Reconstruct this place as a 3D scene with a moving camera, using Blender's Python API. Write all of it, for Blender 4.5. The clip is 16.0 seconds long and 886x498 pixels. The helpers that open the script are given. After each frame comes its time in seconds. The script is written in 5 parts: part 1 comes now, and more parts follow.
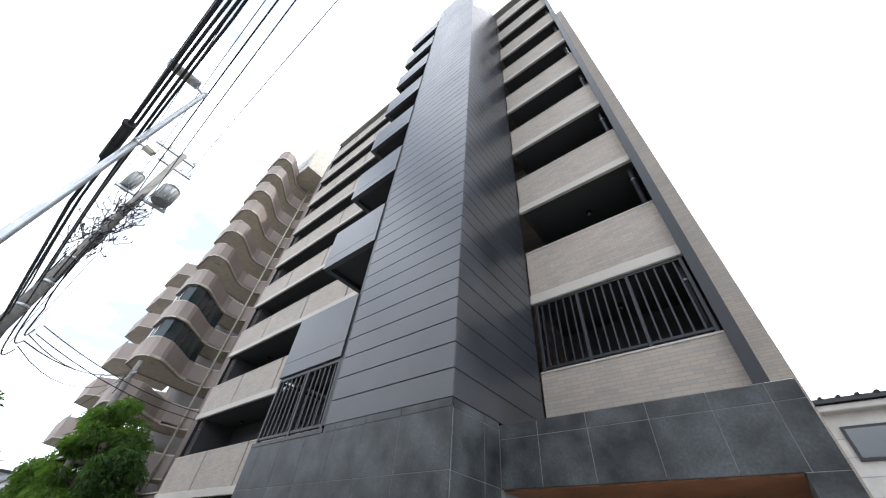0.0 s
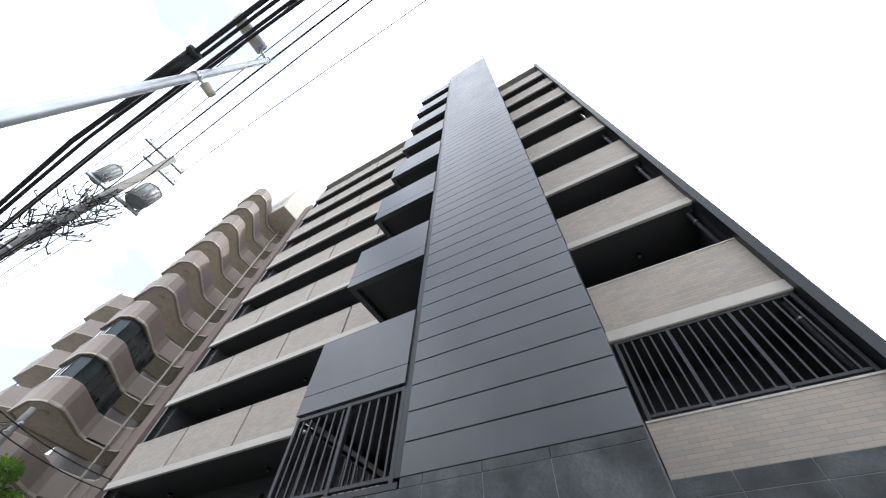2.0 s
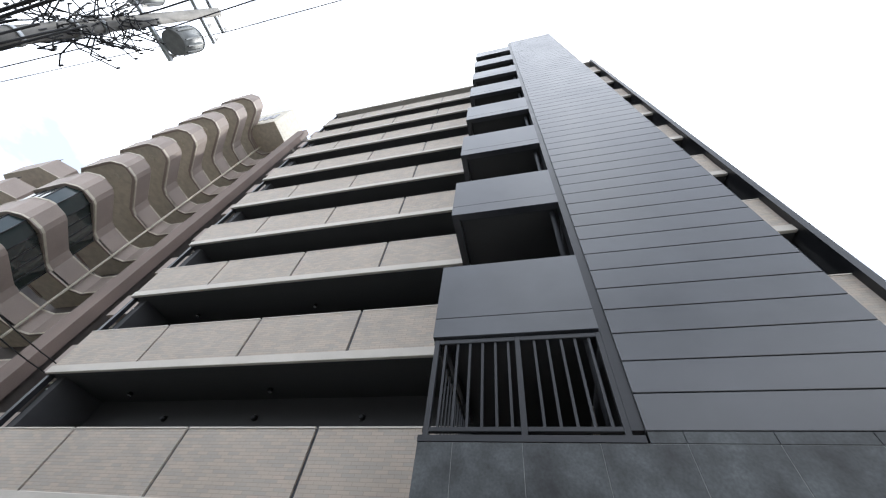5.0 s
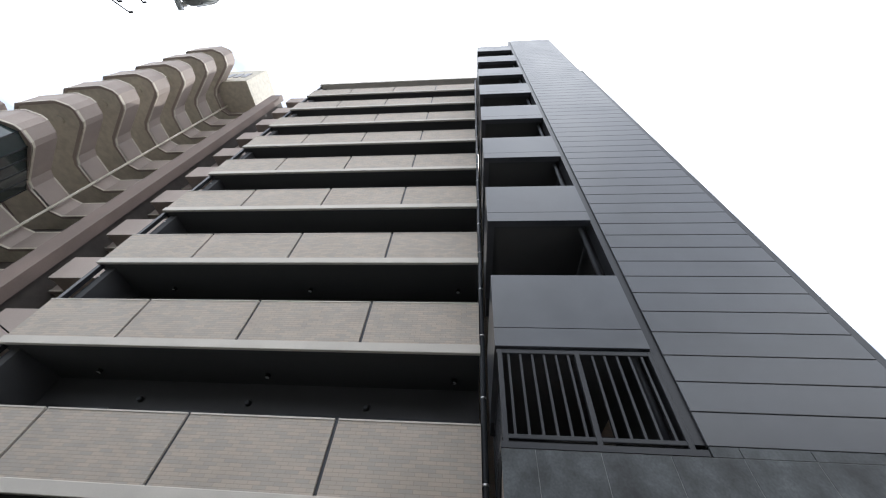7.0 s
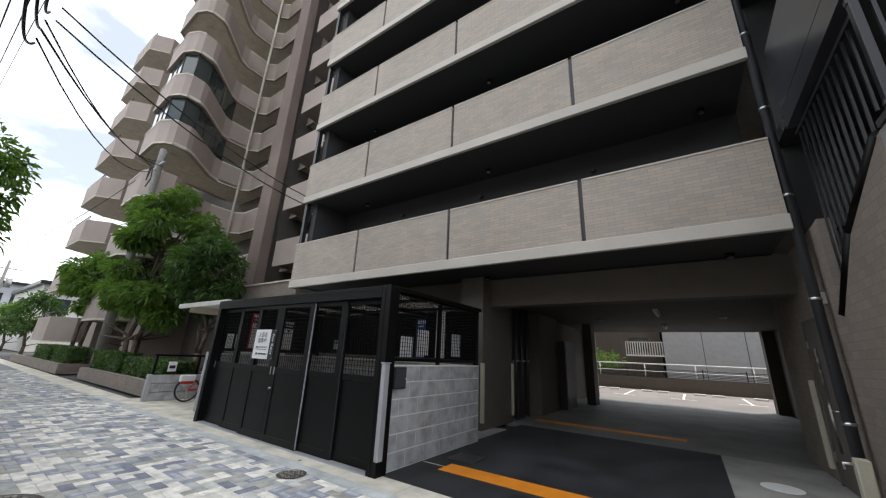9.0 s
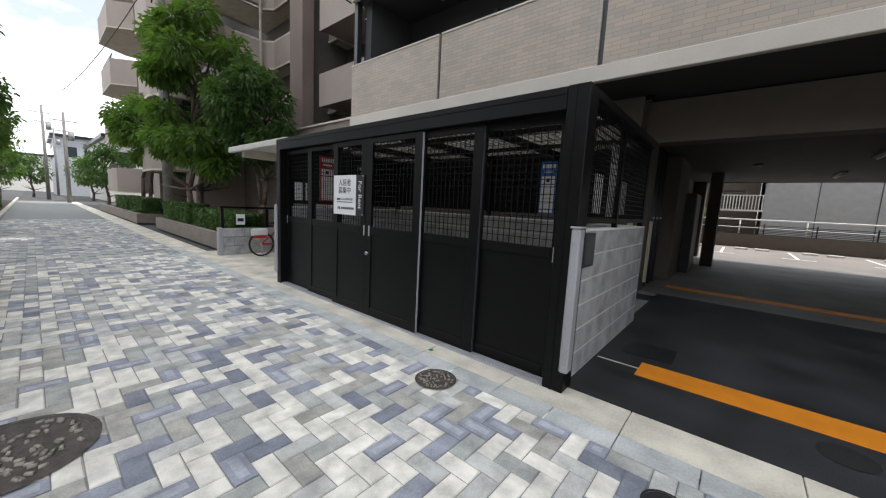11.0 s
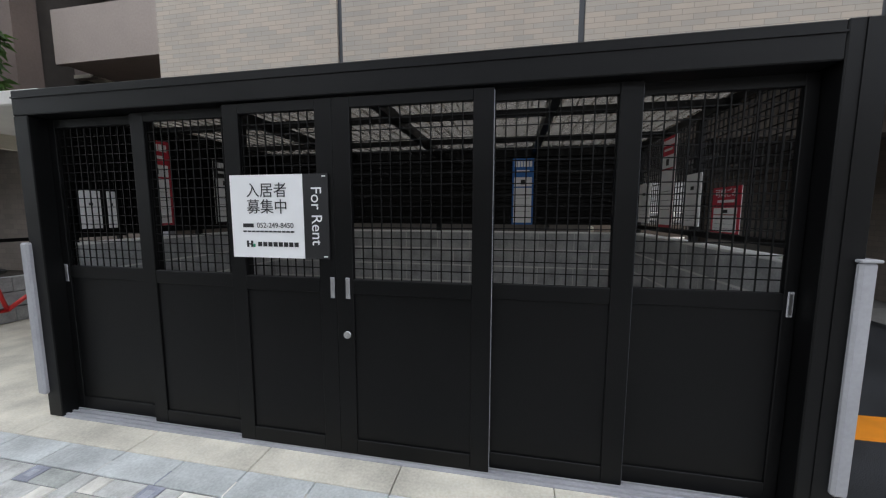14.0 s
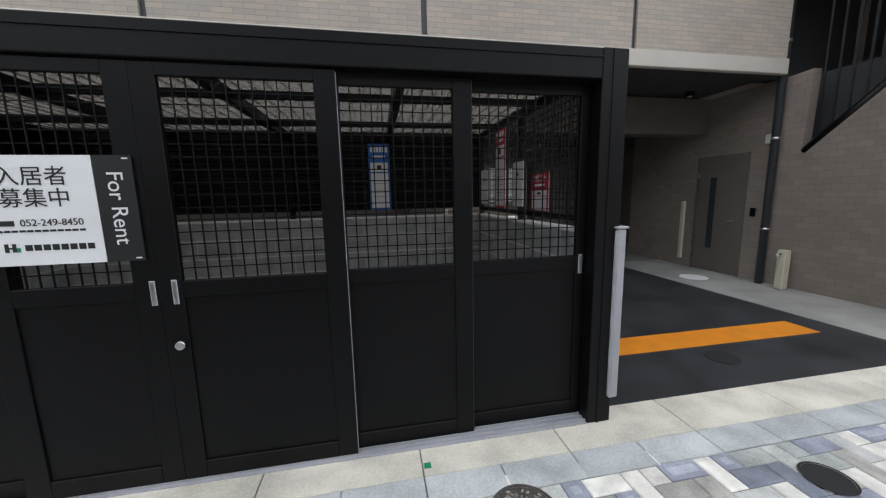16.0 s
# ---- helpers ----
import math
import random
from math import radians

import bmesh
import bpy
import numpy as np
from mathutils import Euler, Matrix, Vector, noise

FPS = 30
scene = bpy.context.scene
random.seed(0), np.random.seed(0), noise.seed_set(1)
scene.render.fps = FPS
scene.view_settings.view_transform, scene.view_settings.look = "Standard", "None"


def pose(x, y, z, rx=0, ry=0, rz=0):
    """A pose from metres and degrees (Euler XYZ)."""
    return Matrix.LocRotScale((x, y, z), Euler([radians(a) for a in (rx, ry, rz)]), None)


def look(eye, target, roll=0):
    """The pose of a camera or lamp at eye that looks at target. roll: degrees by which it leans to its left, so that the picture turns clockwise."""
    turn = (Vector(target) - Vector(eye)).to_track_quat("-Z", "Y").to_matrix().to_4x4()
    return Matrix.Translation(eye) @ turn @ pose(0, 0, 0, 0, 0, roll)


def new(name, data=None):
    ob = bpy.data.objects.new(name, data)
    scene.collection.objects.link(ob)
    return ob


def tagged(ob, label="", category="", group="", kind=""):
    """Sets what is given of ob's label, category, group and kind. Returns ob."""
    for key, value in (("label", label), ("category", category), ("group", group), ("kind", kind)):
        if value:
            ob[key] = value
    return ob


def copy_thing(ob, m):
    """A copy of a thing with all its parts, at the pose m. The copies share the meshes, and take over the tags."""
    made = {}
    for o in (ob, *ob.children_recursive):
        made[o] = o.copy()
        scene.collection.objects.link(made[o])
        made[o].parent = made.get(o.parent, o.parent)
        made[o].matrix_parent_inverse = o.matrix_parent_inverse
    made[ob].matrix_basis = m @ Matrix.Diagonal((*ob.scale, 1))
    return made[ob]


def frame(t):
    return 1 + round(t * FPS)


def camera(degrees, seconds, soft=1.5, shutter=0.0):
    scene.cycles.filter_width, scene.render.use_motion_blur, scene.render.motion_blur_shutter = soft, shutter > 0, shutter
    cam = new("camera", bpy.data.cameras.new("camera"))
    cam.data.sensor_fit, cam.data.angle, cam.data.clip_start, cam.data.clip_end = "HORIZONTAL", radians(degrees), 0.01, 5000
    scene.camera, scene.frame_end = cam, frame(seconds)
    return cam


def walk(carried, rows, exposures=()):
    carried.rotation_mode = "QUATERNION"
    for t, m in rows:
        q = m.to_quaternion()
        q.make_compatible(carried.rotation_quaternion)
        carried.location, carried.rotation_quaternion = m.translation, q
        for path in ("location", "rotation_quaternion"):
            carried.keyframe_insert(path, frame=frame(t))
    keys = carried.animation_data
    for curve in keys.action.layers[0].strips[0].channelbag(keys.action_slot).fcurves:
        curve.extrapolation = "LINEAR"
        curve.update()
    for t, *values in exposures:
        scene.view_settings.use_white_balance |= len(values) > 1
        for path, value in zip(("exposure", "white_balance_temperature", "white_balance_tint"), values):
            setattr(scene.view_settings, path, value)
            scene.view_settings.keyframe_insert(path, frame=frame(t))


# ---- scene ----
cam = camera(103.7, 16.0, soft=1.2)
METRES, EYE, TILT, LEAN, TURN = 15.0, 1.94, 0.0, 0.0, 42.4
ROWS = [
    (0.0, 0.0, 0.0, 0.0, -3.83, 43.5, -4.05),
    (0.5, -0.0315, 0.0277, 0.0001, -3.42, 50.52, -4.45),
    (1.0, -0.0658, 0.0559, -0.0017, -6.8, 49.67, -2.09),
    (1.5, -0.095, 0.0863, -0.0004, -8.6, 52.06, -0.28),
    (2.0, -0.1262, 0.1118, -0.0015, -12.78, 54.82, -2.41),
    (2.5, -0.1552, 0.1394, -0.0026, -14.2, 53.14, -8.12),
    (3.0, -0.1867, 0.1631, -0.0048, -13.19, 52.74, -8.46),
    (3.5, -0.2131, 0.1853, -0.0036, -17.94, 52.25, -5.68),
    (4.0, -0.2415, 0.2108, -0.0029, -21.46, 52.43, -6.26),
    (6.5, -0.3724, 0.2937, -0.006, -39.6, 51.42, -3.61),
    (7.0, -0.3912, 0.2949, -0.0059, -39.22, 50.79, -3.71),
    (7.5, -0.3996, 0.2887, -0.0093, -41.41, 48.0, -4.86),
    (8.0, -0.4098, 0.2941, -0.0108, -36.82, 47.54, -5.18),
    (8.5, -0.4283, 0.324, -0.021, -16.54, 34.35, -3.79),
    (9.0, -0.4446, 0.3578, -0.032, -8.43, 17.08, -2.49),
    (9.5, -0.4652, 0.3974, -0.0337, 0.23, 2.24, -4.26),
    (12.0, -0.5533, 0.5759, -0.032, -5.92, -9.88, -5.75),
    (12.5, -0.5698, 0.6047, -0.033, -14.33, -10.09, -3.05),
    (13.0, -0.5893, 0.6305, -0.0308, -21.4, -9.9, -2.73),
    (13.5, -0.603, 0.6482, -0.0277, -32.84, -6.94, -2.32),
    (14.0, -0.6118, 0.6621, -0.0257, -31.48, -6.05, -0.09),
    (14.5, -0.6249, 0.6637, -0.0242, -38.22, -7.28, 0.9),
    (15.0, -0.638, 0.6622, -0.0229, -34.53, -6.43, 1.2),
    (15.5, -0.6364, 0.6637, -0.0237, -35.15, -7.45, -0.21),
    (16.0, -0.61, 0.6562, -0.0256, -53.26, -8.64, 1.16),
]
walk(cam, [(t, pose(0, 0, EYE, TILT, LEAN, TURN) @ pose(METRES * x, METRES * y, METRES * z, 90 + pitch, roll, yaw)) for t, x, y, z, yaw, pitch, roll in ROWS],
     exposures=[(0.0, 0.25, 6050, 10), (4.0, 0.3, 6050, 10), (7.5, 0.1, 6150, 10), (8.4, 0.02, 6200, 10), (9.2, 0.03, 6350, 10), (12.0, 0.1, 6400, 10), (13.0, 0.16, 6350, 10), (14.5, 0.3, 6200, 10), (16.0, 0.25, 6250, 10)])

# ---- world and sun ----
SUN_EL, SUN_AZ = 68.0, 56.0          # elevation; angle from +x towards +y
world = bpy.data.worlds.new("world")
scene.world = world
world.use_nodes = True
wn, wl = world.node_tree.nodes, world.node_tree.links
wn.clear()
w_out = wn.new("ShaderNodeOutputWorld")
w_bg = wn.new("ShaderNodeBackground")
w_sky = wn.new("ShaderNodeTexSky")
w_sky.sky_type, w_sky.sun_disc = "NISHITA", False
w_sky.sun_elevation, w_sky.sun_rotation = radians(SUN_EL), radians(90 - SUN_AZ)
w_sky.dust_density = 3.0
w_co = wn.new("ShaderNodeTexCoord")
w_map = wn.new("ShaderNodeMapping")
w_map.inputs["Scale"].default_value = (1.0, 1.0, 2.2)
w_noise = wn.new("ShaderNodeTexNoise")
w_noise.inputs["Scale"].default_value, w_noise.inputs["Detail"].default_value = 2.6, 7
w_ramp = wn.new("ShaderNodeValToRGB")
w_ramp.color_ramp.elements[0].position, w_ramp.color_ramp.elements[1].position = 0.39, 0.55
w_ramp.color_ramp.elements[0].color = (0.28, 0.28, 0.28, 1)
w_mix = wn.new("ShaderNodeMixRGB")
w_mix.inputs["Color2"].default_value = (15.0, 15.3, 15.8, 1)
wl.new(w_co.outputs["Generated"], w_map.inputs["Vector"])
wl.new(w_map.outputs["Vector"], w_noise.inputs["Vector"])
wl.new(w_noise.outputs["Fac"], w_ramp.inputs["Fac"])
wl.new(w_ramp.outputs["Color"], w_mix.inputs["Fac"])
wl.new(w_sky.outputs["Color"], w_mix.inputs["Color1"])
wl.new(w_mix.outputs["Color"], w_bg.inputs["Color"])
wl.new(w_bg.outputs["Background"], w_out.inputs["Surface"])
w_bg.inputs["Strength"].default_value = 0.15
sun = new("sun", bpy.data.lights.new("sun", "SUN"))
sun.data.energy, sun.data.angle, sun.data.color = 3.5, radians(0.6), (1.0, 0.95, 0.87)
sun_way = Vector((math.cos(radians(SUN_EL)) * math.cos(radians(SUN_AZ)), math.cos(radians(SUN_EL)) * math.sin(radians(SUN_AZ)), math.sin(radians(SUN_EL))))
sun.matrix_world = look(sun_way * 60, (0, 0, 0))

# ---- materials ----
def material(name, color, rough=0.6, metal=0.0, vary=0.15, scale=3.0, bump=0.1, fine=60.0, per_object=0.0, tint=None, spec=0.5):
    """Paint, stone or metal: two scales of variation in colour, a fine relief, and a difference from object to object."""
    m = bpy.data.materials.new(name)
    m.use_nodes = True
    nt = m.node_tree
    n, l = nt.nodes, nt.links
    b = n["Principled BSDF"]
    b.inputs["Roughness"].default_value, b.inputs["Metallic"].default_value = rough, metal
    b.inputs["Specular IOR Level"].default_value = spec
    co = n.new("ShaderNodeTexCoord")
    big, small = n.new("ShaderNodeTexNoise"), n.new("ShaderNodeTexNoise")
    big.inputs["Scale"].default_value, big.inputs["Detail"].default_value = scale, 6
    small.inputs["Scale"].default_value, small.inputs["Detail"].default_value = fine, 3
    geo = n.new("ShaderNodeNewGeometry")
    l.new(geo.outputs["Position"], big.inputs["Vector"])
    l.new(geo.outputs["Position"], small.inputs["Vector"])
    mix = n.new("ShaderNodeMixRGB")
    dark = tint if tint else [c * (1 - vary * 1.6) for c in color]
    mix.inputs["Color1"].default_value = (*dark, 1)
    mix.inputs["Color2"].default_value = (*[min(1, c * (1 + vary * 0.6)) for c in color], 1)
    ramp = n.new("ShaderNodeMapRange")
    ramp.inputs["From Min"].default_value, ramp.inputs["From Max"].default_value = 0.3, 0.65
    l.new(big.outputs["Fac"], ramp.inputs["Value"])
    l.new(ramp.outputs["Result"], mix.inputs["Fac"])
    grain = n.new("ShaderNodeMixRGB")
    grain.blend_type = "OVERLAY"
    grain.inputs["Fac"].default_value = min(0.6, vary * 1.5)
    l.new(mix.outputs["Color"], grain.inputs["Color1"])
    l.new(small.outputs["Fac"], grain.inputs["Color2"])
    last = grain.outputs["Color"]
    if per_object:
        info, hsv = n.new("ShaderNodeObjectInfo"), n.new("ShaderNodeHueSaturation")
        rng = n.new("ShaderNodeMapRange")
        rng.inputs["To Min"].default_value, rng.inputs["To Max"].default_value = 1 - per_object, 1 + per_object
        l.new(info.outputs["Random"], rng.inputs["Value"])
        l.new(rng.outputs["Result"], hsv.inputs["Value"])
        l.new(last, hsv.inputs["Color"])
        last = hsv.outputs["Color"]
    l.new(last, b.inputs["Base Color"])
    r2 = n.new("ShaderNodeMapRange")
    r2.inputs["To Min"].default_value, r2.inputs["To Max"].default_value = max(0.02, rough - 0.12), min(1, rough + 0.12)
    l.new(big.outputs["Fac"], r2.inputs["Value"])
    l.new(r2.outputs["Result"], b.inputs["Roughness"])
    if bump:
        bp = n.new("ShaderNodeBump")
        bp.inputs["Strength"].default_value, bp.inputs["Distance"].default_value = bump, 0.01
        l.new(small.outputs["Fac"], bp.inputs["Height"])
        l.new(bp.outputs["Normal"], b.inputs["Normal"])
    return m


def brick_material(name, c1, c2, mortar, width=0.19, height=0.05, rough=0.75):
    """Small wall tiles too fine to pick apart: courses by height, and along the wall."""
    m = material(name, c1, rough)
    nt = m.node_tree
    n, l = nt.nodes, nt.links
    b = n["Principled BSDF"]
    geo, sep, add, comb = n.new("ShaderNodeNewGeometry"), n.new("ShaderNodeSeparateXYZ"), n.new("ShaderNodeMath"), n.new("ShaderNodeCombineXYZ")
    l.new(geo.outputs["Position"], sep.inputs["Vector"])
    l.new(sep.outputs["X"], add.inputs[0])
    l.new(sep.outputs["Y"], add.inputs[1])
    l.new(add.outputs["Value"], comb.inputs["X"])
    l.new(sep.outputs["Z"], comb.inputs["Y"])
    br = n.new("ShaderNodeTexBrick")
    for key, v in (("Color1", (*c1, 1)), ("Color2", (*c2, 1)), ("Mortar", (*mortar, 1)), ("Scale", 1.0), ("Mortar Size", 0.0035), ("Brick Width", width), ("Row Height", height), ("Bias", 0.0), ("Mortar Smooth", 0.3)):
        br.inputs[key].default_value = v
    l.new(comb.outputs["Vector"], br.inputs["Vector"])
    big = n.new("ShaderNodeTexNoise")
    big.inputs["Scale"].default_value, big.inputs["Detail"].default_value = 1.3, 5
    l.new(geo.outputs["Position"], big.inputs["Vector"])
    mul = n.new("ShaderNodeMixRGB")
    mul.blend_type = "OVERLAY"
    mul.inputs["Fac"].default_value = 0.15
    l.new(br.outputs["Color"], mul.inputs["Color1"])
    l.new(big.outputs["Fac"], mul.inputs["Color2"])
    l.new(mul.outputs["Color"], b.inputs["Base Color"])
    bp = n.new("ShaderNodeBump")
    bp.inputs["Strength"].default_value, bp.inputs["Distance"].default_value, bp.invert = 0.5, 0.004, True
    l.new(br.outputs["Fac"], bp.inputs["Height"])
    l.new(bp.outputs["Normal"], b.inputs["Normal"])
    return m


def glass_material(name, color, rough=0.03):
    m = material(name, color, rough, 0.0, 0.02, 1.0, 0.0, spec=0.9)
    return m


M_TILE = brick_material("beige_wall_tile", (0.475, 0.40, 0.325), (0.385, 0.35, 0.305), (0.30, 0.265, 0.225), 0.227, 0.06)
M_TILE2 = brick_material("brown_wall_tile", (0.24, 0.20, 0.168), (0.20, 0.168, 0.14), (0.16, 0.135, 0.115), 0.19, 0.095)
M_FASCIA = material("pale_slab_paint", (0.56, 0.52, 0.46), 0.75, vary=0.06, scale=1.2)
# grey undersides; the shade beneath the slabs is put into this near-black colour
M_SOFFIT_SHADE = material("balcony_soffit_shade", (0.045, 0.045, 0.045), 0.8, vary=0.06)
M_DARKWALL = material("charcoal_wall_paint", (0.05, 0.05, 0.052), 0.7, vary=0.08)
M_BEAM = material("taupe_wall_paint", (0.12, 0.103, 0.088), 0.8, vary=0.08)
M_PANEL = material("blue_grey_cladding", (0.040, 0.043, 0.050), 0.34, vary=0.3, scale=0.9, bump=0.03, fine=140, per_object=0.06, spec=0.85)
M_STONE = material("slate_stone_tile", (0.052, 0.058, 0.060), 0.45, vary=0.5, scale=2.8, bump=0.08, fine=40, per_object=0.09)
M_GROUT = material("pale_grout", (0.24, 0.245, 0.24), 0.9, vary=0.1)
M_JOINT = material("dark_joint", (0.02, 0.02, 0.022), 0.8, vary=0.05)
M_BLACK = material("black_powder_coat", (0.0032, 0.0032, 0.0034), 0.42, vary=0.12, scale=2, bump=0.03, fine=220, spec=0.2)
M_RAIL = material("charcoal_metal", (0.020, 0.021, 0.024), 0.38, 0.1, vary=0.1, bump=0.02)
M_PIPE = material("grey_drain_pipe", (0.05, 0.054, 0.062), 0.4, vary=0.08, bump=0.02)
M_STEEL = material("brushed_steel", (0.62, 0.62, 0.62), 0.3, 1.0, vary=0.06, bump=0.02)
M_ALU = material("grey_aluminium_cover", (0.36, 0.36, 0.38), 0.5, 0.1, vary=0.08, bump=0.02)
M_CONC = material("pale_concrete", (0.34, 0.33, 0.305), 0.85, vary=0.16, scale=1.8, bump=0.2)
M_PASS = material("worn_grey_concrete", (0.21, 0.205, 0.195), 0.75, vary=0.22, scale=1.1, bump=0.15)
M_KERB = material("kerb_concrete", (0.66, 0.62, 0.52), 0.85, vary=0.2, scale=2.5, bump=0.15)
M_KERB2 = material("grey_edge_block", (0.50, 0.52, 0.51), 0.85, vary=0.2, scale=3, bump=0.15, per_object=0.12)
M_ASPH = material("fresh_asphalt", (0.026, 0.0275, 0.031), 0.68, vary=0.45, scale=1.6, bump=0.6, fine=130)
M_ROAD = material("worn_asphalt", (0.07, 0.07, 0.072), 0.85, vary=0.25, scale=0.6, bump=0.4, fine=90)
M_LOT = material("lot_asphalt", (0.23, 0.205, 0.19), 0.9, vary=0.12, scale=0.5, bump=0.3)
M_ORANGE = material("orange_road_paint", (0.80, 0.27, 0.012), 0.6, vary=0.1, scale=4, bump=0.2, fine=120)
M_WHITE = material("white_road_paint", (0.8, 0.8, 0.78), 0.7, vary=0.06)
M_BLOCK = material("split_concrete_block", (0.38, 0.385, 0.39), 0.9, vary=0.22, scale=5, bump=0.5, fine=70, per_object=0.06)
M_MORTAR = material("pale_mortar", (0.62, 0.62, 0.60), 0.9, vary=0.1)
M_NB = material("taupe_tower_tile", (0.39, 0.325, 0.285), 0.75, vary=0.09, scale=0.5, bump=0.1, fine=20)
M_NBPIL = material("brown_pilaster_tile", (0.215, 0.165, 0.14), 0.75, vary=0.1, scale=0.6, bump=0.1, fine=20)
M_NBLIP = material("cream_balcony_edge", (0.62, 0.57, 0.47), 0.75, vary=0.1)
# darker taupe for the recess: its shade is put into the colour
M_NBSHADE = material("recess_shade_tile", (0.12, 0.105, 0.095), 0.8, vary=0.1)
M_GLASS = glass_material("dark_window_glass", (0.03, 0.04, 0.045))
M_WALLST = brick_material("taupe_garden_wall", (0.24, 0.20, 0.17), (0.20, 0.165, 0.14), (0.15, 0.13, 0.11), 0.2, 0.1)
M_SOIL = material("dark_soil", (0.05, 0.04, 0.03), 0.95, vary=0.3, bump=0.6)
M_BARK = material("brown_bark", (0.13, 0.095, 0.07), 0.9, vary=0.3, scale=8, bump=0.8, fine=50)
LEAF_A = material("green_leaf", (0.115, 0.20, 0.04), 0.45, vary=0.4, scale=2, bump=0.0)
LEAF_B = material("dark_green_leaf", (0.07, 0.13, 0.035), 0.45, vary=0.4, scale=2, bump=0.0)
M_POLE = material("grey_pole_concrete", (0.23, 0.22, 0.20), 0.8, vary=0.15, scale=4, bump=0.2)
M_GALV = material("galvanised_metal", (0.62, 0.64, 0.65), 0.42, 0.7, vary=0.1, scale=6, bump=0.03)
M_CABLE = material("black_cable_sheath", (0.012, 0.012, 0.013), 0.5, vary=0.1, bump=0)
M_TRAFO = material("grey_transformer_paint", (0.30, 0.31, 0.30), 0.5, vary=0.15, scale=6)
M_PAPER = material("white_board", (0.80, 0.80, 0.80), 0.5, vary=0.02, bump=0)
M_INK = material("dark_ink", (0.012, 0.012, 0.013), 0.5, vary=0.05, bump=0)
M_RED = material("red_print", (0.45, 0.02, 0.04), 0.5, vary=0.05, bump=0)
M_BLUE = material("blue_print", (0.02, 0.13, 0.42), 0.5, vary=0.05, bump=0)
M_GREEN = material("green_print", (0.01, 0.22, 0.11), 0.5, vary=0.05, bump=0)
M_RUBBER = material("black_rubber", (0.015, 0.015, 0.015), 0.8, vary=0.1)
M_REDPAINT = material("red_bicycle_paint", (0.5, 0.02, 0.02), 0.35, vary=0.05, bump=0)
M_IRON = material("rusty_cast_iron", (0.10, 0.085, 0.075), 0.7, 0.3, vary=0.3, scale=12, bump=0.4)
M_WOOD = material("warm_wood_soffit", (0.22, 0.10, 0.05), 0.5, vary=0.25, scale=6, bump=0.05)
M_OPP = material("grey_brown_render", (0.26, 0.25, 0.235), 0.85, vary=0.12, scale=0.7, bump=0.2)
M_OFFWHITE = material("off_white_siding", (0.62, 0.60, 0.56), 0.8, vary=0.06)
M_GREYSIDE = material("pale_grey_siding", (0.42, 0.44, 0.46), 0.7, vary=0.06)
M_CREAMPIPE = material("cream_plastic", (0.52, 0.49, 0.38), 0.5, vary=0.08, bump=0)

def sheet_material(name, color, fac=0.6, base=None):
    """A thin sheet or leaf that lets part of the daylight through."""
    m = base or material(name, color, 0.5)
    n, l = m.node_tree.nodes, m.node_tree.links
    tr, mx = n.new("ShaderNodeBsdfTranslucent"), n.new("ShaderNodeMixShader")
    tr.inputs["Color"].default_value = (*color, 1)
    mx.inputs["Fac"].default_value = fac
    l.new(n["Principled BSDF"].outputs["BSDF"], mx.inputs[1])
    l.new(tr.outputs["BSDF"], mx.inputs[2])
    l.new(mx.outputs["Shader"], n["Material Output"].inputs["Surface"])
    return m


M_LEAF = sheet_material("green_leaf", (0.16, 0.30, 0.03), 0.45, LEAF_A)
M_LEAF2 = sheet_material("dark_green_leaf", (0.09, 0.19, 0.025), 0.4, LEAF_B)
M_SHEET = sheet_material("translucent_roof_sheet", (0.46, 0.44, 0.41), 0.75)


def see_through(m, color, fac):
    """Lets part of the view and the daylight pass straight through a smoked plastic sheet."""
    n, l = m.node_tree.nodes, m.node_tree.links
    clear, mx = n.new("ShaderNodeBsdfTransparent"), n.new("ShaderNodeMixShader")
    clear.inputs["Color"].default_value = (*color, 1)
    mx.inputs["Fac"].default_value = fac
    l.new(n["Material Output"].inputs["Surface"].links[0].from_socket, mx.inputs[1])
    l.new(clear.outputs["BSDF"], mx.inputs[2])
    l.new(mx.outputs["Shader"], n["Material Output"].inputs["Surface"])


see_through(M_SHEET, (0.66, 0.64, 0.61), 0.68)

# ---- building helpers ----
def box(bm, x0, x1, y0, y1, z0, z1):
    v = [bm.verts.new((x, y, z)) for x in (x0, x1) for y in (y0, y1) for z in (z0, z1)]
    for f in ((0, 1, 3, 2), (4, 6, 7, 5), (0, 4, 5, 1), (2, 3, 7, 6), (0, 2, 6, 4), (1, 5, 7, 3)):
        bm.faces.new([v[i] for i in f])
    return bm


def bevelled(bm, r=0.008, seg=1):
    bmesh.ops.bevel(bm, geom=bm.edges[:], offset=r, segments=seg, affect="EDGES", profile=0.6)
    return bm


def slab(x0, x1, y0, y1, z0, z1, r=0.0):
    bm = box(bmesh.new(), x0, x1, y0, y1, z0, z1)
    return bevelled(bm, r) if r else bm


def boxes(rows, r=0.0):
    bm = bmesh.new()
    for b in rows:
        box(bm, *b)
    return bevelled(bm, r) if r else bm


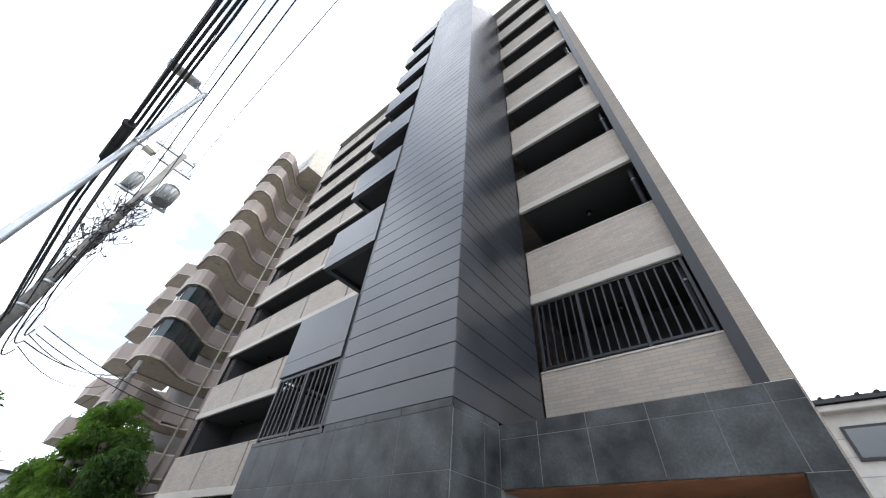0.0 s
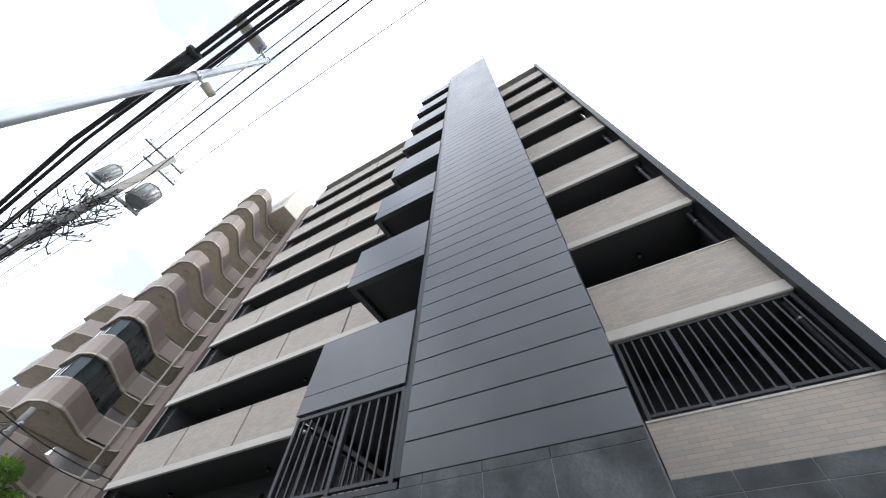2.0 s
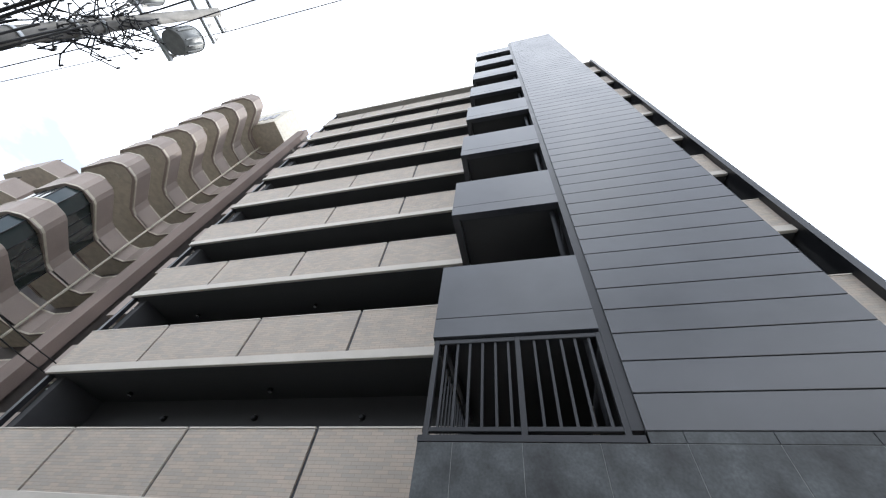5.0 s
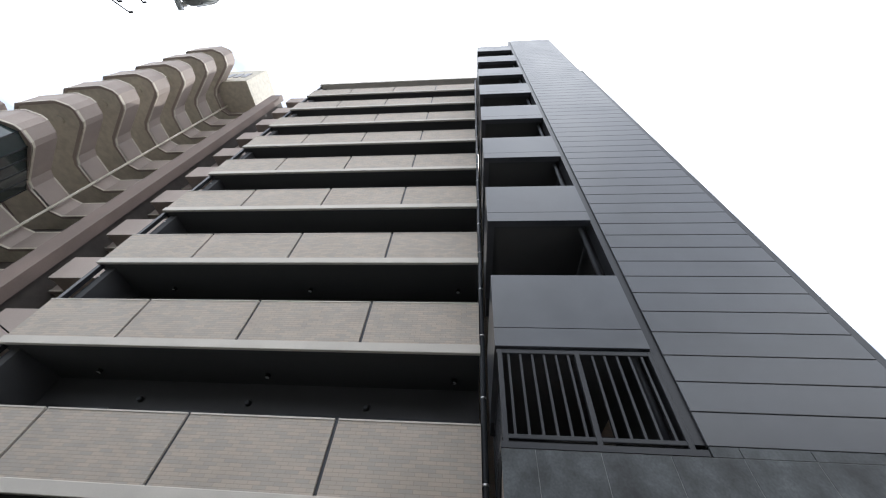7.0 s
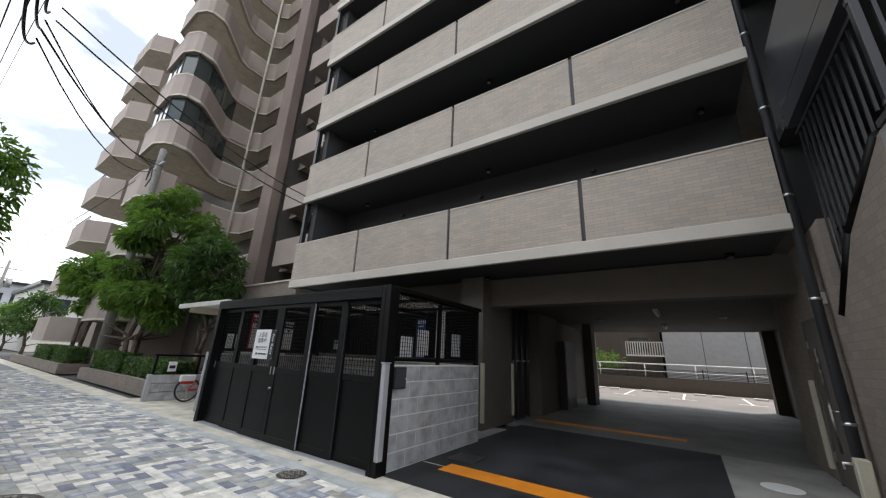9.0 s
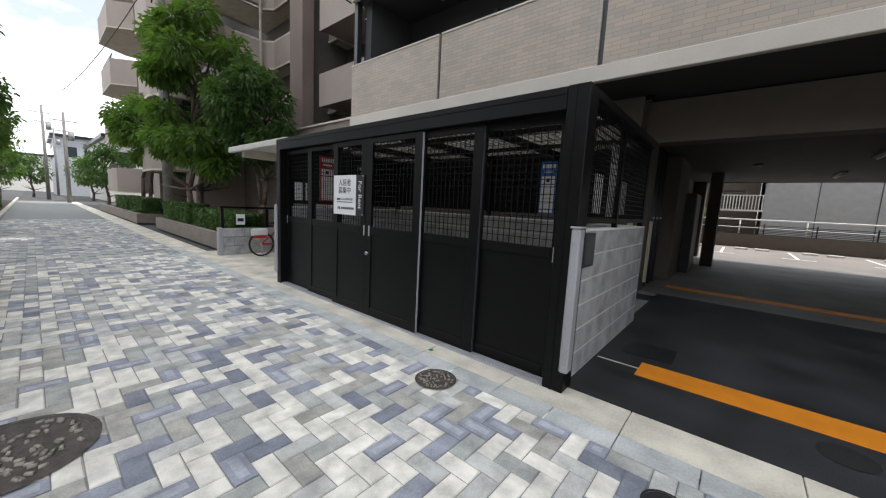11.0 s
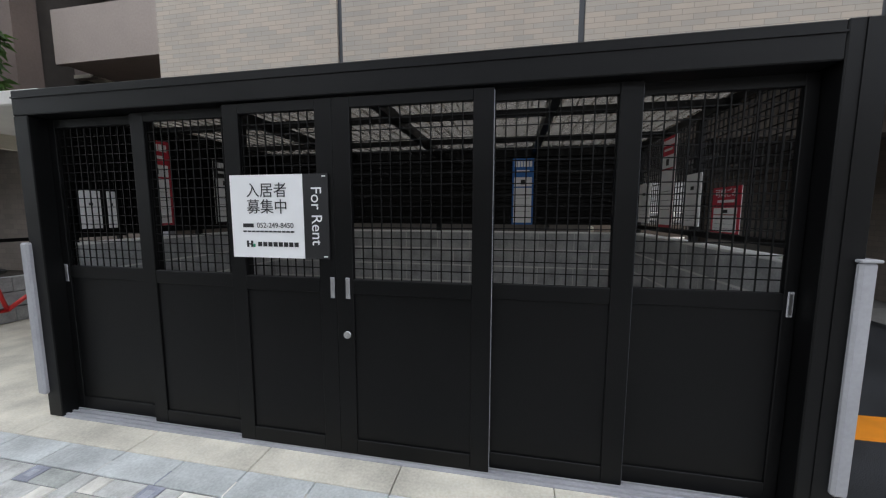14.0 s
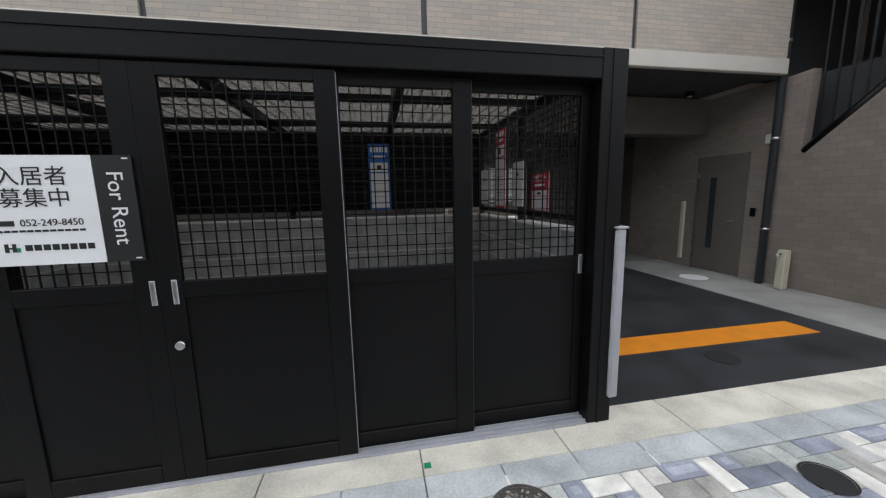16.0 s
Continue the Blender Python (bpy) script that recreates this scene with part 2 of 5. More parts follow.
def rod(bm, a, b, r0, r1=None, seg=10):
    """A round bar from a to b."""
    a, b = Vector(a), Vector(b)
    r1 = r0 if r1 is None else r1
    q = (b - a).to_track_quat("Z", "Y")
    rings = []
    for p, r in ((a, r0), (b, r1)):
        rings.append([bm.verts.new(p + q @ Vector((r * math.cos(2 * math.pi * i / seg), r * math.sin(2 * math.pi * i / seg), 0))) for i in range(seg)])
    for i in range(seg):
        j = (i + 1) % seg
        bm.faces.new((rings[0][i], rings[0][j], rings[1][j], rings[1][i])).smooth = True
    bm.faces.new(rings[0][::-1])
    bm.faces.new(rings[1])
    return bm


def rods(rows, seg=10):
    bm = bmesh.new()
    for row in rows:
        rod(bm, *row, seg=seg)
    return bm


def prism(points, z0, z1):
    """An upright prism over a plan outline, counter-clockwise."""
    bm = bmesh.new()
    lo, hi = [bm.verts.new((x, y, z0)) for x, y in points], [bm.verts.new((x, y, z1)) for x, y in points]
    bm.faces.new(lo[::-1])
    bm.faces.new(hi)
    for i in range(len(points)):
        j = (i + 1) % len(points)
        bm.faces.new((lo[i], lo[j], hi[j], hi[i]))
    return bm


def mesh_of(name, bm, mat):
    me = bpy.data.meshes.new(name)
    bmesh.ops.recalc_face_normals(bm, faces=bm.faces[:])
    bm.to_mesh(me)
    bm.free()
    me.materials.append(mat)
    return me


def thing(name, label, category, at=(0, 0, 0), group="", kind=""):
    """An empty at the base of a thing whose parts are given in world metres."""
    ob = new(name)
    ob.location = at
    ob.empty_display_size = 0.1
    return tagged(ob, label, category, group, kind)


def origin(ob):
    p = Vector()
    while ob:
        p += ob.location
        ob = ob.parent
    return p


def part(name, bm, mat, parent, label=""):
    """Links a bmesh, given in world metres, as one mesh under a thing or a part."""
    bm.transform(Matrix.Translation(-origin(parent)))
    ob = new(name, mesh_of(name, bm, mat))
    ob.parent = parent
    return tagged(ob, label)


def solid(name, bm, mat, label="", category="", group="", kind=""):
    """A thing or piece of the setting that is one mesh."""
    return tagged(new(name, mesh_of(name, bm, mat)), label, category, group, kind)


def piece(name, me, at, parent, rot=0.0):
    ob = new(name, me)
    ob.parent = parent
    ob.location = Vector(at) - origin(parent)
    ob.rotation_euler = (0, 0, rot)
    return ob


def wire(points, r, sag=0.0, steps=8, seg=6):
    """A hanging cable through the points, as one thin tube."""
    pts = []
    for a, b in zip(points, points[1:]):
        a, b = Vector(a), Vector(b)
        for i in range(steps):
            s = i / steps
            p = a.lerp(b, s)
            p.z -= sag * 4 * s * (1 - s)
            pts.append(p)
    pts.append(Vector(points[-1]))
    bm, last = bmesh.new(), None
    for i, p in enumerate(pts):
        q = (pts[min(i + 1, len(pts) - 1)] - pts[max(i - 1, 0)]).to_track_quat("Z", "Y")
        ring = [bm.verts.new(p + q @ Vector((r * math.cos(2 * math.pi * k / seg), r * math.sin(2 * math.pi * k / seg), 0))) for k in range(seg)]
        if last:
            for k in range(seg):
                bm.faces.new((last[k], last[(k + 1) % seg], ring[(k + 1) % seg], ring[k])).smooth = True
        last = ring
    return bm


# ---- the plan ----
FLOOR = 2.87                     # storey height
BAL0 = 3.28                      # underside of the first balcony
BX0, BX1, BY = -18.6, -7.18, 5.65  # long balconies: ends and front
TX0, TXM, TX1, TY = -7.03, -4.98, -2.55, 3.2  # stair tower
RX1 = 0.23                       # end of the short balconies
GY = 3.05                        # front of the waste enclosure
NB_FLOORS = 9

solid("ground", slab(-900, 900, -900, 900, -0.5, -0.06), M_ROAD, "grey worn asphalt ground reaching far away", "ground", kind="structure")
solid("pavement", boxes([(-60, 12, -0.55, 2.70, -0.2, -0.012), (-13.9, 12, -2.4, -0.55, -0.2, -0.012)]), M_GROUT, "bed of the block-paved footpath", "pavement", kind="structure")
for x0, x1, y0, y1 in ((-16.9, -12.0, 3.2, 7.2), (-12.6, -5.7, 8.0, 17.6), (-8.3, -6.9, 3.2, 8.0), (-21.2, -16.9, 3.2, 6.5), (-6.9, 1.2, 3.2, 5.6)):
    solid("forecourt", slab(x0, x1, y0, y1, -0.2, 0.0 if y0 > 4 else -0.002), M_KERB if x0 == -21.2 else M_PASS if y0 == 8.0 else M_CONC, "pale smooth concrete forecourt floor", "floor", kind="structure")
solid("driveway", slab(-12.0, -8.3, 3.2, 8.0, -0.2, 0.0), M_ASPH, "fresh black asphalt driveway", "driveway", kind="structure")
solid("orange_line", slab(-11.53, -8.68, 3.89, 4.24, 0.0, 0.004), M_ORANGE, "orange painted stop line on asphalt", "road marking", kind="structure")
solid("orange_line", slab(-12.0, -8.8, 8.85, 9.15, 0.0, 0.004), M_ORANGE, "orange painted line on concrete", "road marking", kind="structure")
solid("parking_lot", slab(-40, 14, 17.6, 32, -0.2, 0.0), M_LOT, "sunlit brownish asphalt parking lot", "parking lot", kind="structure")

# unseen houses added across the road: close the street, keep sky off lower floors
for x0, x1, h in ((-34, -19.5, 10.5), (-19.3, -4.5, 11.5), (-4.3, 8.5, 10.0), (8.7, 24, 11.5)):
    solid("unseen_house_opposite", slab(x0, x1, -27, -15.5, -0.1, h, 0.03), M_OPP, "plain grey-brown unseen house added across the road to block sky light", "house", kind="structure")

# the apartment house
def apartment():
    h = thing("apartment_house", "beige tiled apartment house with charcoal stair tower and balconies", "house", (-9, 8, 0), kind="structure")
    top = BAL0 + NB_FLOORS * FLOOR
    for x0, x1, y0, y1 in ((BX0 + 0.2, BX1, 7.2, 7.5), (BX0 + 0.2, BX0 + 0.4, 5.9, 7.2), (TX1, RX1, 7.2, 7.5)):
        part("balcony_wall", slab(x0, x1, y0, y1, BAL0, top), M_DARKWALL, h, "charcoal painted balcony back wall")
    for x0, x1, y0, y1, z0 in ((BX0 + 0.2, BX0 + 0.5, 7.5, 17.5, 0), (BX0 + 0.5, -0.2, 17.2, 17.5, 2.85), (0.3, 0.92, 8.0, 17.5, 0)):
        part("outer_wall", slab(x0, x1, y0, y1, z0, top), M_TILE, h, "beige tiled outer wall")
    part("roof", slab(BX0 - 0.02, 0.38, BY - 0.05, 17.5, top - 0.1, top + 0.18), M_FASCIA, h)
    part("end_wall", slab(0.24, 0.3, 5.8, 8.0, BAL0, top), M_DARKWALL, h)
    part("column", slab(RX1, 0.39, 5.47, 5.8, 0, top + 0.1), M_RAIL, h, "dark column")
    part("column", slab(BX0 - 0.02, BX0 + 0.1, 5.72, 5.85, BAL0, top), M_RAIL, h, "dark corner column")
    for n, x0, x1, y0, y1, z0 in (("pillar", -12.9, -12.3, 6.6, 8.2, 0), ("ground_wall", BX0, -12.9, 7.0, 7.3, 0), ("beam", -12.3, -6.9, 7.0, 7.35, 2.63)):
        part(n, slab(x0, x1, y0, y1, z0, BAL0, 0.004), M_BEAM, h, "taupe painted " + n.replace("_", " "))
    part("passage_wall", boxes([(-12.9, -12.5, 8.2, 17.6, 0, 2.9), (-12.5, -12.1, 9.8, 11.5, 0, 2.8)]), M_BEAM, h)
    # ceiling colour holds the passage shade
    part("passage_ceiling", slab(-12.9, -5.7, 7.35, 17.55, 2.85, 3.0), M_SOFFIT_SHADE, h)
    return h


house = apartment()


def balcony(x0, x1, k, joints, rail):
    z = BAL0 + k * FLOOR
    b = thing("balcony", "balcony with beige tiled parapet over pale slab edge", "balcony", ((x0 + x1) / 2, BY, z), "balconies of the apartment house", "structure")
    # underside darkened by colour to stand for shade
    part("slab", boxes([(x0, x1, BY + 0.06, 7.2, z + 0.03, z + 0.2)]), M_SOFFIT_SHADE, b, "grey soffit coloured dark for the shade under the balcony")
    part("slab_edge", slab(x0 - 0.02, x1 + 0.02, BY - 0.03, BY + 0.06, z, z + 0.22, 0.01), M_FASCIA, b, "pale painted slab edge")
    ends = [x0, *joints, x1]
    for i, (a, c) in enumerate(zip(ends, ends[1:])):
        part("parapet_panel", slab(a + (0.036 if i else 0), c - (0.036 if c != x1 else 0), BY, BY + 0.14, z + 0.22, z + 1.40), M_TILE, b)
        part("coping", slab(a + (0.036 if i else 0), c - (0.036 if c != x1 else 0), BY - 0.015, BY + 0.16, z + 1.40, z + 1.43), M_FASCIA, b)
    for j in joints:
        part("joint_strip", slab(j - 0.04, j + 0.04, BY + 0.04, BY + 0.12, z + 0.22, z + 1.43), M_PIPE, b, "grey joint strip")
    return b


for k in range(NB_FLOORS):
    balcony(BX0, BX1, k, (-15.73, -12.71, -9.81), False)
    balcony(TX1 + 0.02, RX1, k, (), k == 0)


def railing(x0, x1, y, z0, z1, posts, label):
    r = thing("railing", label, "railing", ((x0 + x1) / 2, y, z0), kind="")
    part("top_rail", slab(x0, x1, y - 0.03, y + 0.03, z1 - 0.06, z1, 0.006), M_RAIL, r)
    part("bottom_rail", slab(x0, x1, y - 0.025, y + 0.025, z0 + 0.05, z0 + 0.1, 0.006), M_RAIL, r)
    for p in posts:
        part("post", slab(p - 0.03, p + 0.03, y - 0.035, y + 0.035, z0, z1, 0.006), M_RAIL, r)
    n = int((x1 - x0) / 0.15)
    for i in range(1, n):
        x = x0 + (x1 - x0) * i / n
        if min(abs(x - p) for p in posts) > 0.05:
            part("baluster", slab(x - 0.014, x + 0.014, y - 0.014, y + 0.014, z0 + 0.1, z1 - 0.06), M_RAIL, r)
    return r


railing(TX1 + 0.05, RX1 - 0.02, BY + 0.05, BAL0 + 1.43, BAL0 + FLOOR, (TX1 + 0.09, -1.62, -0.7, RX1 - 0.06), "charcoal metal railing with upright bars on the balcony")


# the stair tower
def tower():
    t = thing("stair_tower", "blue-grey panel clad stair tower on slate stone base", "tower", (-4.8, 4.5, 0), kind="structure")
    top = 4.63 + 8 * FLOOR
    part("wall", boxes([(TXM + 0.02, TX1 - 0.02, TY + 0.02, 5.6, 3.48, top)]), M_JOINT, t, "dark joints behind the cladding")
    part("back_wall", slab(TX0 + 0.1, TXM, 6.2, 6.4, 3.4, top), M_DARKWALL, t)
    part("base", boxes([(TX0 + 0.02, TX1 - 0.004, TY - 0.001, TY + 0.25, 0, 3.375), (TX1 - 0.25, TX1 - 0.004, TY + 0.25, 5.6, 0, 3.44)]), M_GROUT, t, "grout of the stone base")
    part("side_jamb", slab(TXM - 0.1, TXM + 0.02, TY + 0.03, TY + 0.3, 3.5, top), M_RAIL, t)
    part("sill", slab(TX0, TXM, TY - 0.01, TY + 0.2, 3.38, 3.44), M_RAIL, t)
    part("drain_pipe", rods([((TXM - 0.2, TY + 0.3, 3.5), (TXM - 0.2, TY + 0.3, top), 0.045)]), M_PIPE, t)
    for k in range(8):
        z = 4.63 + k * FLOOR
        # landings share the soffit colour with shade in it
        part("landing", boxes([(TX0 + 0.03, TXM - 0.06, TY + 0.1, 6.2, z + 0.12, z + 0.29)]), M_SOFFIT_SHADE, t)
        lan = part("landing_parapet", boxes([(TX0, TXM - 0.1, TY, TY + 0.14, z + 0.302, z + 1.34), (TX0, TX0 + 0.14, TY + 0.14, 5.4, z + 0.302, z + 1.34)]), M_PANEL, t)
        part("landing_edge", boxes([(TX0, TXM - 0.1, TY, TY + 0.14, z, z + 0.29), (TX0, TX0 + 0.14, TY + 0.14, 5.4, z, z + 0.29)]), M_PANEL, t)
    n = round((top - 3.48) / 0.356)
    p = (top - 3.48) / n
    front = mesh_of("panel", slab(TXM + 0.02, TX1, 0.0, 0.02, 0.006, p - 0.006, 0.004), M_PANEL)
    side = mesh_of("panel", slab(-0.02, 0.0, TY + 0.022, 5.62, 0.006, p - 0.006, 0.004), M_PANEL)
    for i in range(n):
        piece("panel", front, (0, TY + 0.0, 3.48 + i * p), t)
        piece("panel", side, (TX1, 0, 3.48 + i * p), t)
    return t


tower_ob = tower()
railing(TX0 + 0.02, TXM - 0.08, TY + 0.06, 3.44, 4.6, (TX0 + 0.06, -6.0, TXM - 0.12), "charcoal metal railing with upright bars on the tower")


# entrance canopy
def entrance():
    e = thing("entrance_canopy", "slate stone clad entrance canopy with warm wood soffit", "canopy", (-1, 4.6, 0), kind="structure")
    part("core", boxes([(TX1, 0.465, 4.204, 5.6, 2.762, 3.43), (0.195, 0.45, 4.204, 5.6, 0, 2.76)]), M_GROUT, e)
    part("soffit", slab(TX1, 0.19, 4.26, 6.5, 2.73, 2.758), M_WOOD, e, "warm brown wooden soffit")
    part("entrance_wall", slab(TX1, 0.45, 6.5, 6.6, 0, 2.76), M_WOOD, e)
    return e


canopy_ob = entrance()

# stone cladding of base and canopy, tile by tile
def cladding():
    def tile(x0, x1, z0, z1, y, parent, side=None):
        g = 0.0025
        if side is None:
            part("stone_tile", slab(x0 + g, x1 - g, y, y + 0.03, z0 + g, z1 - g, 0.003), M_STONE, parent)
        else:
            part("stone_tile", slab(side - 0.03, side, x0 + g, x1 - g, z0 + g, z1 - g, 0.003), M_STONE, parent)
    rows = [0.0, 0.78, 1.44, 2.1, 2.75, 3.375]
    cols = [TX0, -6.68, -6.03, -5.36, -4.68, -4.02, -3.36, TX1]
    for z0, z1 in zip(rows, rows[1:]):
        for a, b in zip(cols, cols[1:]):
            tile(a, b, z0, z1, TY - 0.005, tower_ob)
    for a, b in zip(cols[3:], cols[4:]):
        tile(max(a, TXM + 0.02), b, 3.375, 3.478, TY - 0.005, tower_ob)
    for z0, z1 in zip(rows, rows[1:]):
        for a, b in ((TY + 0.03, 3.86), (3.86, 4.2)):
            tile(a, b, z0, z1, 0, tower_ob, TX1 + 0.0)
    tile(TY + 0.03, 3.86, 3.375, 3.478, 0, tower_ob, TX1)
    tile(3.86, 4.2, 3.375, 3.478, 0, tower_ob, TX1)
    cols = [TX1 + 0.002, -2.02, -1.42, -0.78, -0.22, 0.24, 0.47]
    for a, b in zip(cols, cols[1:]):
        tile(a, b, 3.27, 3.44, 4.2, canopy_ob)
        tile(a, b, 2.74, 3.27, 4.2, canopy_ob)
    for z0, z1 in zip(rows[:4], rows[1:5]):
        tile(0.19, 0.47, z0, min(z1, 2.74), 4.2, canopy_ob)


cladding()


# tower west wall with the opening beside the stair
def west_wall():
    w = thing("wall_west", "brown tiled wall with sloping stair opening", "wall", (-6.95, 5, 0), kind="structure")
    bm = bmesh.new()
    x0, x1 = -7.0, -6.85
    outline = [(3.24, 0), (9.0, 0), (9.0, 3.28), (5.65, 3.28), (5.4, 3.3), (5.42, 2.15), (4.6, 2.9), (3.6, 3.38), (3.24, 3.38)]
    a, b = [bm.verts.new((x0, y, z)) for y, z in outline], [bm.verts.new((x1, y, z)) for y, z in outline]
    bm.faces.new(a)
    bm.faces.new(b[::-1])
    for i in range(len(outline)):
        j = (i + 1) % len(outline)
        bm.faces.new((a[i], a[j], b[j], b[i]))
    part("wall", bm, M_TILE2, w)
    part("rear_wall", boxes([(-5.85, -5.7, 9.0, 17.6, 0, 2.9), (-6.85, -5.7, 8.85, 9.0, 0, 2.9)]), M_BEAM, w)
    rows = [(-6.98, 5.41, 2.12), (-6.98, 4.6, 2.87), (-6.98, 3.55, 3.4)]
    bm = bmesh.new()
    for a, c in zip(rows, rows[1:]):
        rod(bm, a, c, 0.06, seg=4)
    part("stringer", bm, M_BLACK, w, "black sloping stair edge")
    part("inner_wall", boxes([(-6.4, -6.3, 3.5, 6.2, 2.0, 3.35)]), M_DARKWALL, w)
    bm = bmesh.new()
    for i in range(12):
        y = 5.3 - i * 0.16
        box(bm, -6.95, -6.93, y - 0.012, y + 0.012, 2.2 + (5.42 - y) * 0.75, 4.5)
    box(bm, -6.96, -6.92, 3.3, 5.4, 4.5, 4.55)
    part("bars", bm, M_RAIL, w)
    return w


west_wall()


def service_door():
    d = thing("door_1", "brown steel door with narrow dark glass strip", "door", (-7.0, 6.65, 0), kind="structure")
    part("frame", boxes([(-7.03, -6.99, 6.16, 6.2, 0, 2.2), (-7.03, -6.99, 7.1, 7.14, 0, 2.2), (-7.03, -6.99, 6.2, 7.1, 2.16, 2.2)]), M_BEAM, d)
    part("leaf", slab(-7.02, -6.99, 6.2, 7.1, 0.02, 2.16, 0.004), M_BEAM, d)
    part("glass_strip", slab(-7.026, -7.0, 6.72, 6.84, 0.45, 1.8), M_GLASS, d, "dark glass")
    part("handle", rods([((-7.03, 6.3, 1.0), (-7.08, 6.3, 1.0), 0.01), ((-7.08, 6.3, 1.0), (-7.08, 6.42, 1.0), 0.01)]), M_STEEL, d, "steel lever")
    part("hinge", boxes([(-7.03, -7.015, 7.09, 7.12, 1.8, 1.92), (-7.03, -7.015, 7.09, 7.12, 0.3, 0.42)]), M_STEEL, d)
    return d


service_door()
solid("door_phone", slab(-7.03, -7.0, 5.98, 6.06, 1.1, 1.25, 0.004), M_BLACK, "small black card reader on the wall", "card reader")
solid("wall_sensor", slab(-7.06, -7.0, 5.8, 5.92, 2.3, 2.45, 0.01), M_OFFWHITE, "small white box lamp on the wall", "wall box")


def pipe(x, y, z0, z1, label, steps):
    p = thing("drain_pipe", label, "drain pipe", (x, y, z0))
    part("tube", rods([((x, y, z0), (x, y, z1), 0.055)], 14), M_PIPE, p)
    z = z0 + 0.9
    while z < z1:
        part("clamp", rods([((x, y, z), (x, y, z + 0.035), 0.064)], 14), M_STEEL, p, "steel clamp")
        z += steps
    return p


pipe(-7.12, 5.72, 0, BAL0 + 9 * FLOOR, "dark grey drain pipe beside the stair tower", FLOOR / 2)
pipe(BX0 + 0.16, 5.95, BAL0 + 0.2, BAL0 + 9 * FLOOR, "dark grey drain pipe at the balcony end", FLOOR / 2)
pipe(RX1 - 0.12, 5.95, BAL0 + 0.2, BAL0 + 9 * FLOOR, "dark grey drain pipe by the dark column", FLOOR / 2)


def standpipe():
    s = thing("standpipe", "cream standpipe box with small steel tap", "standpipe", (-7.2, 5.35, 0))
    part("post", slab(-7.25, -7.13, 5.29, 5.41, 0, 0.62, 0.012), M_CREAMPIPE, s)
    part("tap", rods([((-7.25, 5.35, 0.56), (-7.33, 5.35, 0.56), 0.014), ((-7.33, 5.35, 0.57), (-7.33, 5.35, 0.5), 0.01)]), M_STEEL, s)


standpipe()

# lamps and vents under the balconies


def soffit_lamp(x, y, z):
    t = thing("soffit_lamp", "small dark round lamp under the balcony", "lamp", (x, y, z), "soffit lamps")
    part("housing", rods([((x, y, z), (x, y, z - 0.07), 0.075, 0.06)], 14), M_BLACK, t)
    part("lens", rods([((x, y, z - 0.07), (x, y, z - 0.078), 0.05)], 12), M_STEEL, t, "pale lens")
    return t


first = soffit_lamp(-12.26, 6.75, BAL0 + FLOOR + 0.03)
for k in range(0, 9):
    for x in (-16.72, -12.26, -7.75):
        if not (k == 1 and x == -12.26):
            copy_thing(first, pose(x, 6.75, BAL0 + k * FLOOR + 0.03))
    if k:
        copy_thing(first, pose(-1.1, 6.6, BAL0 + k * FLOOR + 0.03))


def balcony_fittings(k):
    z = BAL0 + k * FLOOR
    for x in (-17.0, -14.0, -11.2, -8.4):
        w = thing("balcony_window", "dark balcony window in charcoal frame", "window", (x, 7.2, z + 0.3), "balcony windows", "structure")
        part("frame", boxes([(x - 0.85, x + 0.85, 7.15, 7.2, z + 2.1, z + 2.16), (x - 0.85, x - 0.8, 7.15, 7.2, z + 0.3, z + 2.1), (x + 0.8, x + 0.85, 7.15, 7.2, z + 0.3, z + 2.1), (x - 0.03, x + 0.03, 7.14, 7.2, z + 0.3, z + 2.1)]), M_RAIL, w)
        part("pane", slab(x - 0.8, x + 0.8, 7.17, 7.197, z + 0.3, z + 2.1), M_GLASS, w)
    for x in (-15.5, -12.7, -9.8):
        v = thing("vent_cap", "small grey vent cap on balcony wall", "vent", (x, 7.2, z + 2.4), "vent caps")
        part("cap", rods([((x, 7.2, z + 2.4), (x, 7.1, z + 2.38), 0.08, 0.06)], 12), M_RAIL, v)
        part("grille", rods([((x, 7.1, z + 2.38), (x, 7.09, z + 2.38), 0.045)], 10), M_PIPE, v)


for k in range(0, 6):
    balcony_fittings(k)


# ---- waste enclosure ----
EX0, EX1, EYB = -16.91, -11.88, 5.75


def blocks(parent, x0, x1, y0, y1, z0, n, along):
    """Courses of split concrete blocks with recessed joints."""
    h = 0.2166
    length = (x1 - x0) if along == "x" else (y1 - y0)
    count = max(1, round(length / 0.44))
    step = length / count
    for r in range(n):
        for i in range(-1, count):
            a, b = i * step + (step / 2 if r % 2 else 0), (i + 1) * step + (step / 2 if r % 2 else 0)
            a, b = max(a, 0), min(b, length)
            if b - a < 0.02:
                continue
            z = z0 + r * h
            if along == "x":
                bm = slab(x0 + a + 0.004, x0 + b - 0.004, y0, y1, z + 0.008, z + h - 0.008, 0.002)
            else:
                bm = slab(x0, x1, y0 + a + 0.004, y0 + b - 0.004, z + 0.008, z + h - 0.008, 0.002)
            part("concrete_block", bm, M_BLOCK, parent)


